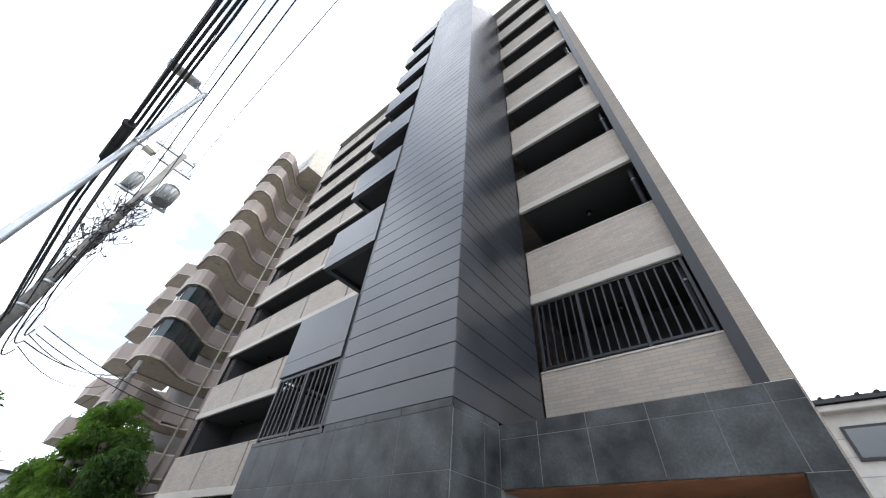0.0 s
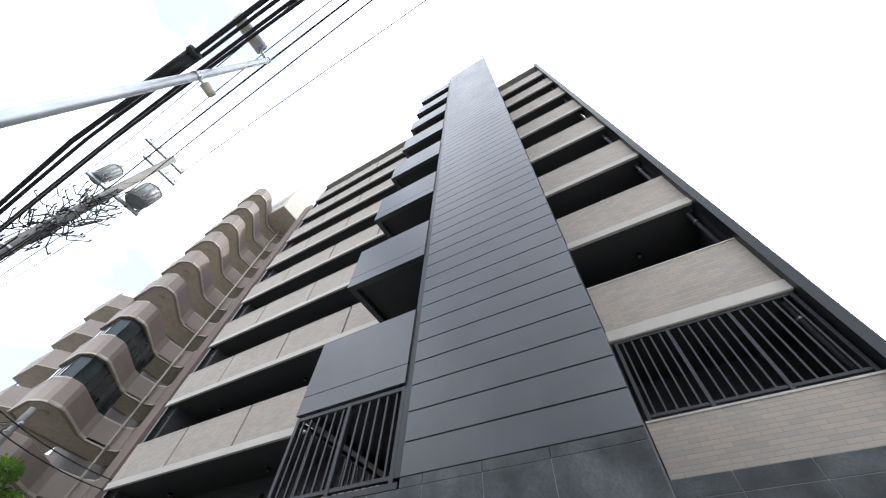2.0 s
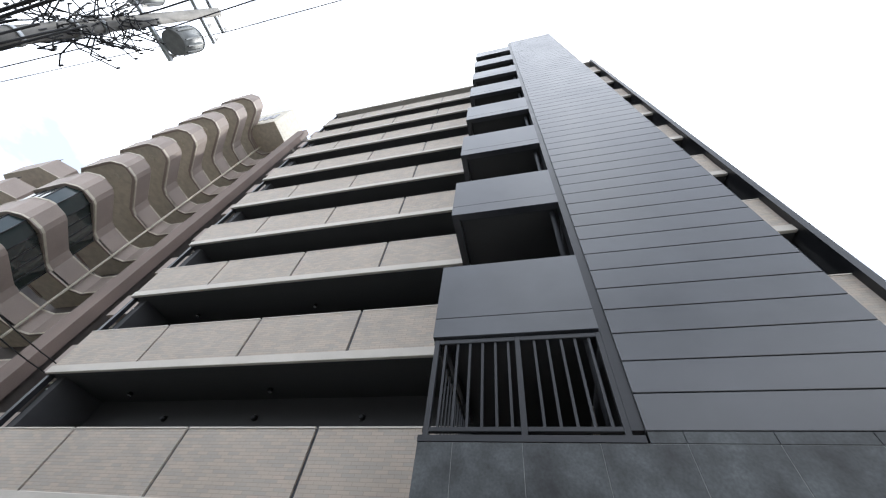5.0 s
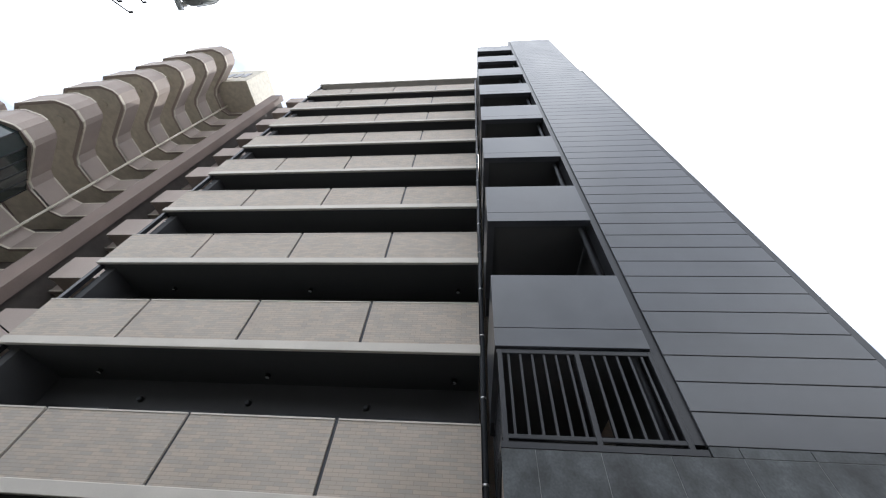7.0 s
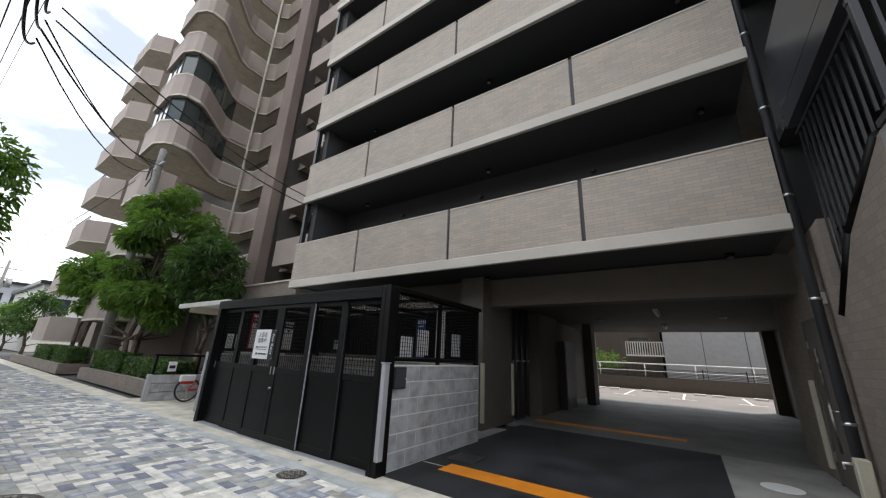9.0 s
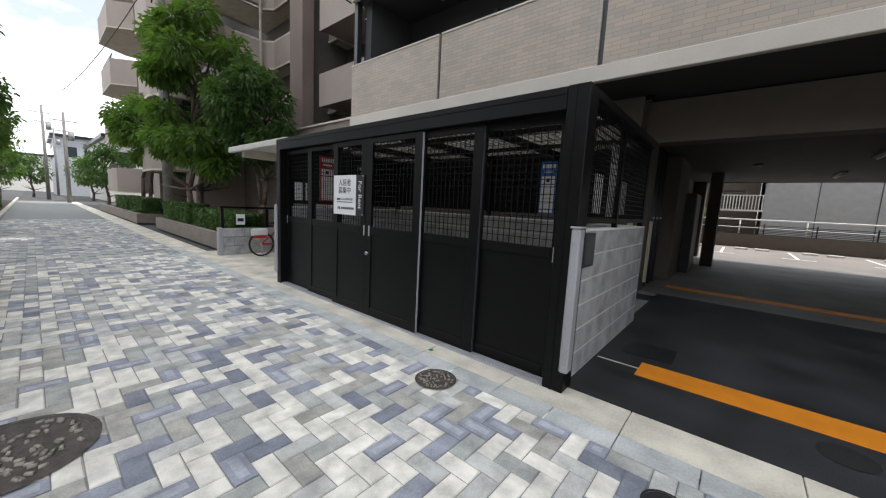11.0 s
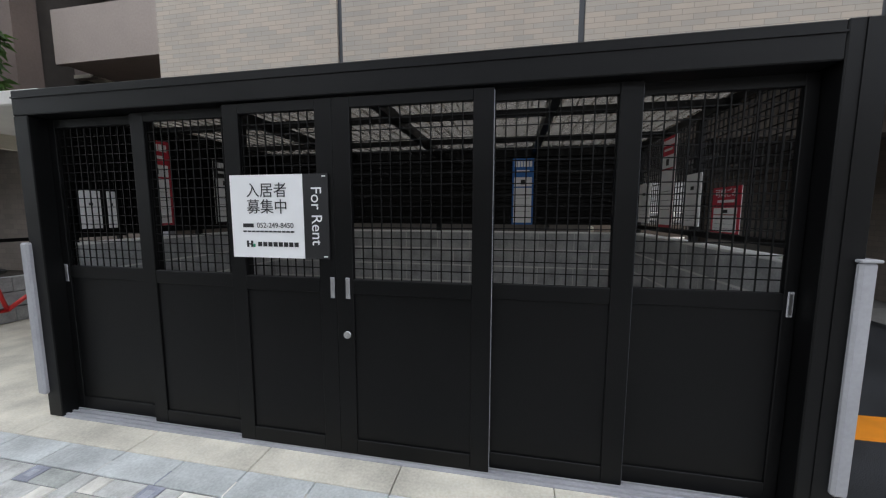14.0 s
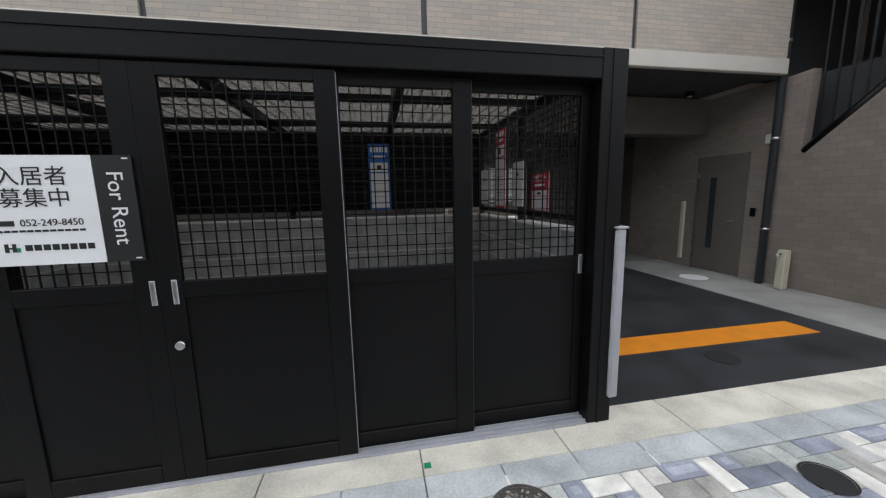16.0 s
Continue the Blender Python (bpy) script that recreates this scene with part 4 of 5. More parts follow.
shed(-10.0, 6, 31, 40, 6.5, M_GREYSIDE, "pale grey panelled house behind the lot", 2.4)
shed(-22, -10.2, 32, 40, 5.5, M_BEAM, "brown house with dark roof behind the lot", 3.0)
bal = thing("veranda", "small white veranda rail on the house", "railing", (-11.3, 30.7, 2.2), kind="structure")
part("rail", boxes([(-12.5, -10.0, 30.6, 30.64, 3.1, 3.15), (-12.5, -10.0, 30.55, 31.5, 2.1, 2.2)] + [(-12.5 + i * 0.16, -12.45 + i * 0.16, 30.6, 30.64, 2.2, 3.1) for i in range(16)]), M_WHITE, bal)

# house beyond the entrance
def near_house():
    s = thing("house", "cream two-storey house with dark sliding window", "house", (8, 14, 0), kind="structure")
    part("wall", slab(1.7, 14, 15.2, 28, 0, 6.2), M_OFFWHITE, s)
    part("eave", slab(1.4, 14.4, 14.9, 28.4, 6.2, 6.38, 0.03), M_OFFWHITE, s, "white eave board")
    part("roof", prism([(1.35, 14.8), (14.5, 14.8), (14.5, 28.5), (1.35, 28.5)], 6.4, 6.52), M_RAIL, s)
    for i in range(30):
        part("roof_tile_edge", rods([((1.5 + i * 0.4, 14.78, 6.53), (1.5 + i * 0.4, 16.2, 6.75), 0.05)], 8), M_RAIL, s)
    part("siding_joint", boxes([(1.7, 14, 15.19, 15.2, 0.6 + i * 0.45, 0.612 + i * 0.45) for i in range(12)]), M_ALU, s, "fine siding joints")
    w = part("window", slab(1.95, 3.95, 15.13, 15.2, 5.0, 5.85), M_RAIL, s)
    part("pane", slab(2.02, 2.92, 15.12, 15.13, 5.07, 5.78), M_GLASS, w)
    part("pane", slab(2.98, 3.88, 15.11, 15.12, 5.07, 5.78), M_GLASS, w)


near_house()


# ---- neighbouring block with faceted balconies ----
M_TEAL = material("teal_window_glass", (0.035, 0.05, 0.05), 0.06, vary=0.05, bump=0.0, spec=0.8)


def inset(line, d):
    """The same line moved inwards, corner by corner."""
    out = []
    for i, p in enumerate(line):
        n = Vector((0.0, 0.0))
        for a, b in ((line[i - 1] if i else None, p), (p, line[i + 1] if i + 1 < len(line) else None)):
            if a and b:
                n += Vector((-(a[1] - b[1]), a[0] - b[0])).normalized()
        n.normalize()
        out.append((p[0] + n.x * d, p[1] + n.y * d))
    return out


def neighbour():
    nb = thing("apartment_block", "tall taupe tiled apartment block with faceted balconies", "building", (-30, 12, 0), kind="structure")
    # recessed wall and pilaster fin carry their shade as a dark colour
    part("wall", slab(-47, -19.3, 10.2, 26, 0, 36.0), M_NBSHADE, nb, "recessed wall with its shade put into the colour")
    part("pilaster", slab(-26.3, -25.25, 7.85, 8.35, 0, 35.5), M_NBPIL, nb, "darker brown pilaster")
    part("pilaster_fin", slab(-25.9, -25.6, 8.35, 10.2, 0, 35.5), M_NBSHADE, nb)
    part("pilaster", slab(-20.0, -19.3, 10.0, 26, 0, 34), M_NB, nb)
    part("penthouse", boxes([(-34, -28.3, 6.5, 14, 35.6, 39.8)]), M_NBLIP, nb)
    part("roof_sign_bar", boxes([(-32 + i * 0.8, -31.5 + i * 0.8, 6.44, 6.5, 37, 38.4) for i in range(4)]), M_ALU, nb, "pale unreadable sign shapes")
    st = 2.97
    for k in range(-5, 7):
        z = 17.15 + st * k
        outer = [(-25.0, 9.25), (-28.4, 9.28), (-31.0, 9.28), (-31.45, 8.9), (-31.45, 7.5), (-31.2, 7.0), (-29.3, 5.2), (-29.12, 4.9), (-29.08, 4.3), (-29.25, 4.05), (-29.85, 3.76), (-30.1, 3.74), (-32.3, 3.8), (-33.4, 4.9), (-34.2, 9.2)]
        inner = inset(outer, 0.15)
        bm = bmesh.new()
        n = len(outer)
        lo = [[bm.verts.new((x, y, zz)) for x, y in outer] for zz in (z, z + 1.42)]
        li = [[bm.verts.new((x, y, zz)) for x, y in inner] for zz in (z, z + 1.42)]
        for i in range(n - 1):
            for f in ((lo[0][i], lo[0][i + 1], lo[1][i + 1], lo[1][i]), (li[0][i + 1], li[0][i], li[1][i], li[1][i + 1]), (lo[1][i], lo[1][i + 1], li[1][i + 1], li[1][i]), (lo[0][i + 1], lo[0][i], li[0][i], li[0][i + 1])):
                bm.faces.new(f)
        bay = part("balcony", bm, M_NB, nb)
        part("balcony_floor", prism([(x, y + 0.05) for x, y in outer + [(-34.2, 10.25), (-25.0, 10.25)]], z + 0.06, z + 0.2), M_NBLIP, bay, "cream underside")
        bm = bmesh.new()
        for (a, b) in zip(outer, outer[1:]):
            for zz in (z, z + 1.36):
                v = Vector((b[0] - a[0], b[1] - a[1], 0))
                nrm = Vector((v.y, -v.x, 0)).normalized() * -0.03
                if nrm.y > 0:
                    nrm = -nrm
                p = [Vector((*a, zz)), Vector((*b, zz))]
                vs = [bm.verts.new(q) for q in (p[0] + nrm, p[1] + nrm, p[1] + nrm + Vector((0, 0, 0.09)), p[0] + nrm + Vector((0, 0, 0.09)))]
                bm.faces.new(vs)
        part("edge_band", bm, M_NBLIP, bay, "cream edge band")
        part("balcony_lamp", rods([((-30.4, 4.75, z + 0.06), (-30.4, 4.75, z - 0.05), 0.24)], 16), M_NBLIP, bay)
        if k in (-2, -1):
            for (a, c) in ((inner[4], inner[6]), (inner[6], inner[8]), (inner[8], inner[10]), (inner[10], inner[12])):
                steps = max(1, round(math.dist(a, c) / 0.9))
                for s in range(steps):
                    p0 = [a[q] + (c[q] - a[q]) * (s / steps + 0.02) for q in (0, 1)]
                    p1 = [a[q] + (c[q] - a[q]) * ((s + 1) / steps - 0.02) for q in (0, 1)]
                    d = Vector((p1[0] - p0[0], p1[1] - p0[1])).normalized() * 0.02
                    n2 = (d.y, -d.x)
                    part("glass_screen", prism([(p0[0], p0[1]), (p1[0], p1[1]), (p1[0] + n2[0], p1[1] + n2[1]), (p0[0] + n2[0], p0[1] + n2[1])], z + 1.43, z + 2.95), M_TEAL, bay, "dark teal glass screen")
                    part("screen_post", rods([((a[0] + (c[0] - a[0]) * s / steps, a[1] + (c[1] - a[1]) * s / steps, z + 1.42), (a[0] + (c[0] - a[0]) * s / steps, a[1] + (c[1] - a[1]) * s / steps, z + 2.97), 0.035)], 6), M_RAIL, bay)
        # flat balconies right of the pilaster
        part("loggia", boxes([(-24.9, -20.0, 8.4, 8.55, z, z + 1.3), (-24.9, -20.0, 8.55, 10.2, z + 0.05, z + 0.2)]), M_NB, nb)
        w = part("window", slab(-24.0, -22.0, 10.12, 10.2, z + 0.6, z + 2.4), M_RAIL, nb)
        part("pane", slab(-23.9, -22.1, 10.1, 10.12, z + 0.7, z + 2.3), M_GLASS, w)
        w = part("window", slab(-29.5, -27.2, 10.12, 10.2, z + 0.3, z + 2.4), M_RAIL, nb)
        part("pane", slab(-29.4, -27.3, 10.1, 10.12, z + 0.4, z + 2.3), M_GLASS, w)
        if k < 3:
            pts = [(-36.5, 8.3), (-38.2, 6.2), (-37.6, 4.6), (-38.4, 3.6), (-42, 3.6), (-43, 5), (-43, 9)]
            bay = part("balcony", prism(pts[::-1], z - 1.0, z + 0.35), M_NB, nb)
            part("edge_band", prism([(x, y - 0.03) for x, y in pts[::-1]], z - 1.04, z - 0.98), M_NBLIP, bay)
            part("balcony_rail", boxes([(-42, -38.4, 3.7, 3.74, z + 0.6, z + 0.64)] + [(-42 + i * 0.45, -41.97 + i * 0.45, 3.7, 3.73, z + 0.35, z + 0.6) for i in range(9)]), M_RAIL, bay)
    part("rain_pipe", rods([((-31.15, 8.65, 0), (-31.15, 8.65, 36), 0.07)]), M_NBLIP, nb, "cream rain pipe")
    return nb


neighbour()

# garden wall, planter, low wall, shelter
gw = thing("garden_wall", "taupe tiled garden wall with stepped end", "wall", (-24, 6.4, 0), kind="structure")
part("wall", boxes([(-27.5, -19.4, 6.4, 6.7, 0, 3.75), (-19.7, -19.4, 6.7, 9, 0, 3.75)]), M_WALLST, gw)
part("coping", boxes([(-27.5, -19.35, 6.35, 6.75, 3.75, 3.8)]), M_NBLIP, gw)
gate = thing("garden_portal", "taupe entrance portal of the neighbouring block", "portal", (-32, 5, 0), kind="structure")
part("wall", boxes([(-29.6, -27.5, 4.8, 6.7, 0, 3.9), (-36, -34.5, 4.8, 6.7, 0, 3.9), (-36, -27.5, 4.8, 6.7, 3.2, 4.3)]), M_NB, gate)
pl = thing("planter", "low taupe tiled planter with soil", "planter", (-24.5, 4.3, 0), kind="structure")
part("wall", boxes([(-28.5, -20.6, 3.5, 3.7, 0, 0.42), (-20.8, -20.6, 3.7, 6.4, 0, 0.42)]), M_WALLST, pl)
part("soil", slab(-28.5, -20.8, 3.7, 6.4, 0, 0.36), M_SOIL, pl)
pl2 = thing("planter", "low taupe tiled planter by the portal", "planter", (-38, 4, 0), kind="structure")
part("wall", boxes([(-44, -31, 3.3, 3.5, 0, 0.42), (-31.2, -31, 3.5, 4.8, 0, 0.42)]), M_WALLST, pl2)
part("soil", slab(-44, -31.2, 3.5, 4.8, 0, 0.36), M_SOIL, pl2)
lw = thing("low_block_wall", "low grey concrete block wall beside bicycles", "wall", (-20.3, 3.6, 0), kind="structure")
part("end_post", slab(-20.45, -20.3, 3.2, 3.3, 0, 0.66, 0.01), M_ALU, lw)
blocks(lw, -20.42, -20.32, 3.3, 5.2, 0, 3, "y")
rl = thing("railing", "black flat-bar railing behind the low wall", "railing", (-20.6, 5, 0.4))
part("top_rail", slab(-20.55, -20.5, 3.3, 6.4, 1.12, 1.17), M_BLACK, rl)
part("lower_rail", slab(-20.55, -20.5, 3.3, 6.4, 0.55, 0.58), M_BLACK, rl)
for y in (3.35, 4.4, 5.4, 6.3):
    part("post", slab(-20.56, -20.5, y - 0.03, y + 0.03, 0.36, 1.12), M_BLACK, rl)
for y, m, lab in ((3.75, M_PAPER, "small white tag on the railing"), (5.2, M_RED, "small red notice on the railing")):
    nt = thing("tag", lab, "notice", (-20.48, y, 0.8))
    part("card", slab(-20.498, -20.49, y - 0.1, y + 0.1, 0.72, 0.98), m, nt)
    part("print_bar", slab(-20.49, -20.488, y - 0.07, y + 0.07, 0.8, 0.88), M_PAPER if m is M_RED else M_INK, nt)
sh = thing("bicycle_shelter", "cream metal lean-to shelter beside the enclosure", "shelter", (-18.2, 4.4, 0))
part("roof", boxes([(-19.6, -16.95, 3.3, 6.2, 2.42, 2.46)]), M_OFFWHITE, sh)
part("gutter", slab(-19.6, -16.95, 3.22, 3.3, 2.36, 2.47, 0.01), M_OFFWHITE, sh)
for bx0 in (-19.2, -17.3):
    part("beam", slab(bx0, bx0 + 0.1, 3.35, 6.2, 2.26, 2.42), M_NBLIP, sh)
for y in (4.2, 5.9):
    part("post", slab(-17.06, -16.97, y - 0.04, y + 0.04, 0, 2.42), M_ALU, sh)


def bicycle(x, y):
    b = thing("bicycle", "red and white share bicycle parked on its stand", "bicycle", (x, y, 0))
    for wy in (0, 1.0):
        w = part("wheel", rods([((x + 0.01, y + wy, 0.3), (x - 0.01, y + wy, 0.3), 0.03)]), M_STEEL, b)
        bm = bmesh.new()
        for i in range(24):
            a0, a1 = 2 * math.pi * i / 24, 2 * math.pi * (i + 1) / 24
            rod(bm, (x, y + wy + 0.28 * math.cos(a0), 0.3 + 0.28 * math.sin(a0)), (x, y + wy + 0.28 * math.cos(a1), 0.3 + 0.28 * math.sin(a1)), 0.022, seg=6)
        part("tyre", bm, M_RUBBER, w)
        part("spokes", rods([((x, y + wy, 0.3), (x, y + wy + 0.27 * math.cos(a * 0.5236), 0.3 + 0.27 * math.sin(a * 0.5236)), 0.003) for a in range(12)], 4), M_STEEL, w)
    part("frame", rods([((x, y, 0.3), (x, y + 0.4, 0.3), 0.022), ((x, y + 0.4, 0.3), (x, y + 0.3, 0.75), 0.022), ((x, y + 0.4, 0.3), (x, y + 0.88, 0.65), 0.026), ((x, y + 0.88, 0.95), (x, y + 1.0, 0.3), 0.022), ((x, y, 0.3), (x, y + 0.32, 0.6), 0.014)]), M_REDPAINT, b)
    part("saddle", slab(x - 0.08, x + 0.08, y + 0.18, y + 0.42, 0.78, 0.84, 0.025), M_RUBBER, b)
    part("handlebar", rods([((x - 0.27, y + 0.82, 1.0), (x + 0.27, y + 0.82, 1.0), 0.014)]), M_STEEL, b)
    part("rear_guard", slab(x - 0.05, x + 0.05, y - 0.24, y + 0.14, 0.5, 0.68, 0.03), M_PAPER, b, "white and red rear cover")
    part("rear_stripe", slab(x - 0.053, x + 0.053, y - 0.2, y + 0.1, 0.45, 0.52, 0.01), M_REDPAINT, b)
    part("stand", rods([((x - 0.12, y + 0.05, 0.01), (x + 0.12, y + 0.05, 0.01), 0.012), ((x - 0.08, y + 0.05, 0.02), (x, y, 0.3), 0.01)]), M_STEEL, b)
    return b


bicycle(-19.75, 3.95)


# ---- plants ----
def leaf_cloud(bm, rnd, centre, rad, n, size, droop=0.5):
    c = Vector(centre)
    for i in range(n):
        d = Vector((rnd.gauss(0, 1), rnd.gauss(0, 1), rnd.gauss(0, 1)))
        d.normalize()
        p = c + Vector((d.x * rad[0], d.y * rad[1], d.z * rad[2])) * rnd.uniform(0.45, 1.0)
        out = (d + Vector((rnd.uniform(-0.7, 0.7), rnd.uniform(-0.7, 0.7), rnd.uniform(-droop - 0.4, 0.4 - droop * 0.5)))).normalized()
        sidev = out.cross(Vector((rnd.uniform(-1, 1), rnd.uniform(-1, 1), 1))).normalized()
        s = size * rnd.uniform(0.6, 1.3)
        w = s * 0.2
        up = sidev.cross(out) * s * 0.08
        a, b, m = p, p + out * s + Vector((0, 0, -s * 0.2)), p + out * s * 0.5
        v = [bm.verts.new(q) for q in (a, m + sidev * w + up, b, m - sidev * w + up)]
        bm.faces.new(v)


def tree(x, y, h, crown, n, size, mat, label, seed, base=0.0, stems=1, low=0.4, z0=0.0):
    rnd = random.Random(seed)
    t = thing("tree", label, "tree", (x, y, z0), "trees")
    bm, bl = bmesh.new(), bmesh.new()
    for s in range(stems):
        bx, by = x + (rnd.uniform(-0.5, 0.5) if stems > 1 else 0), y + (rnd.uniform(-0.3, 0.3) if stems > 1 else 0)
        p, r = Vector((bx, by, z0)), 0.13 if stems == 1 else 0.1
        tips = []
        for i in range(5):
            q = Vector((bx + rnd.uniform(-0.12, 0.12) * (i + 1), by + rnd.uniform(-0.1, 0.1) * (i + 1), z0 + h * 0.75 * (i + 1) / 5))
            rod(bm, p, q, r, r * 0.82, 9)
            p, r = q, r * 0.82
            if (i + 1) / 5 * 0.75 > low - 0.15:
                for j in range(3):
                    a = rnd.uniform(0, 6.28)
                    e = q + Vector((math.cos(a) * crown[0] * 0.6, math.sin(a) * crown[1] * 0.6, rnd.uniform(0.1, 0.6)))
                    rod(bm, q, e, r * 0.5, r * 0.15, 6)
        rod(bm, p, p + Vector((0, 0, h * 0.15)), r, r * 0.3, 7)
    clumps = 46
    for i in range(clumps):
        a, u, q = rnd.uniform(0, 6.28), rnd.uniform(-1, 1), rnd.uniform(0.3, 1) ** 0.5
        s = math.sqrt(1 - u * u)
        zc = z0 + h * low + (h - h * low) / 2
        c = (x + math.cos(a) * s * q * crown[0] * (1 - 0.25 * max(u, 0)), y + math.sin(a) * s * q * crown[1] * (1 - 0.25 * max(u, 0)), zc + u * q * (h - h * low) / 2)
        k = rnd.uniform(0.55, 1.1)
        leaf_cloud(bl, rnd, c, (0.62 * k * crown[0] / 1.8, 0.62 * k * crown[1] / 1.8, 0.42 * k), n // clumps, size)
    part("trunk", bm, M_BARK, t)
    part("crown", bl, mat, t, "leafy green crown")
    return t


tree(-26.3, 4.5, 7.8, (2.6, 1.7), 16000, 0.24, M_LEAF, "green evergreen tree with drooping long leaves in planter", 3, stems=3, low=0.2, z0=0.36)
tree(-29.6, 5.3, 5.6, (1.9, 1.3), 7500, 0.24, M_LEAF2, "dark evergreen tree in planter", 4, stems=2, low=0.3, z0=0.36)
tree(-23.4, 5.2, 5.4, (1.6, 1.15), 6500, 0.22, M_LEAF2, "slender evergreen tree in planter", 5, stems=2, low=0.4, z0=0.36)
tree(-33.0, 3.95, 5.6, (2.3, 1.2), 5600, 0.26, M_LEAF, "tree overhanging the portal", 6, stems=2, low=0.45, z0=0.36)
for i, (tx, sd) in enumerate(((-20.6, 11), (-26.5, 12), (-32.5, 13), (-39.0, 14), (-46.0, 15))):
    tree(tx, -1.1, 6.2 + 0.3 * (i % 2), (1.45, 1.25), 4000 if i < 3 else 2400, 0.2, M_LEAF if i % 2 == 0 else M_LEAF2, "roadside tree with light green broad leaves", sd, low=0.42)

for i, (tx, ty, sd) in enumerate(((-54.0, -1.6, 16), (-63.0, -1.6, 17), (-52.0, 4.6, 18), (-66.0, 4.8, 19), (-76.0, 0.5, 20))):
    tree(tx, ty, 5.2, (1.8, 1.6), 1500, 0.36, M_LEAF if i % 2 else M_LEAF2, "distant green street tree", sd, low=0.3)


def hedge(x0, x1, y0, y1, z0, z1, n, label, seed):
    rnd = random.Random(seed)
    t = thing("hedge", label, "hedge", ((x0 + x1) / 2, (y0 + y1) / 2, z0))
    part("core", slab(x0 + 0.06, x1 - 0.06, y0 + 0.06, y1 - 0.06, z0, z1 - 0.06, 0.05), M_LEAF2, t)
    bm = bmesh.new()
    for i in range(n):
        c = [rnd.uniform(x0, x1), rnd.uniform(y0, y1), rnd.uniform(z0, z1)]
        k = rnd.choice((1, 1, 2, 2, 0))
        c[k] = ((x0, x1), (y0, y1), (z1, z1))[k][rnd.randint(0, 1)]
        d = Vector((rnd.gauss(0, 1), rnd.gauss(0, 1), rnd.gauss(0.3, 1))).normalized()
        s = d.cross(Vector((rnd.uniform(-1, 1), rnd.uniform(-1, 1), 1))).normalized()
        p, q = Vector(c), rnd.uniform(0.04, 0.08)
        bm.faces.new([bm.verts.new(v) for v in (p - d * q, p + s * q * 0.5, p + d * q, p - s * q * 0.5)])
    part("foliage", bm, M_LEAF2, t)
    return t


hedge(-24.5, -21.0, 3.75, 4.5, 0.36, 0.95, 3500, "clipped dark green hedge in planter", 21)
hedge(-28.3, -25.2, 3.75, 4.4, 0.36, 1.05, 2500, "clipped green hedge block in planter", 22)
hedge(-34, -31.4, 3.5, 4.3, 0.36, 1.1, 2000, "clipped green hedge by the portal", 23)
hedge(-38.5, -35.2, 3.5, 4.3, 0.36, 1.1, 2000, "clipped green hedge by the portal", 24)
hedge(-19.5, -14.1, -2.0, -0.52, 0.0, 1.12, 9000, "loose green roadside hedge", 25)
hedge(-30.5, -24.0, -2.0, -0.9, 0.0, 0.7, 3500, "low green roadside hedge", 26)
hedge(-46, -36, -2.0, -0.9, 0.0, 0.7, 3500, "low green roadside hedge", 27)
rnd = random.Random(31)
bm = bmesh.new()
for i in range(24):
    leaf_cloud(bm, rnd, (-20 + i * 0.3 + rnd.uniform(-.2, .2), 28.5 + rnd.uniform(-0.6, 0.6), 1.4 + rnd.uniform(-0.3, 1.0)), (0.6, 0.5, 0.5), 60, 0.25)
shr = solid("shrubs", bm, M_LEAF, "green shrubs behind the guard rail", "shrubs", kind="stuff")

# ---- poles, lamp and cables ----
PX, PY = -14.0, -1.15


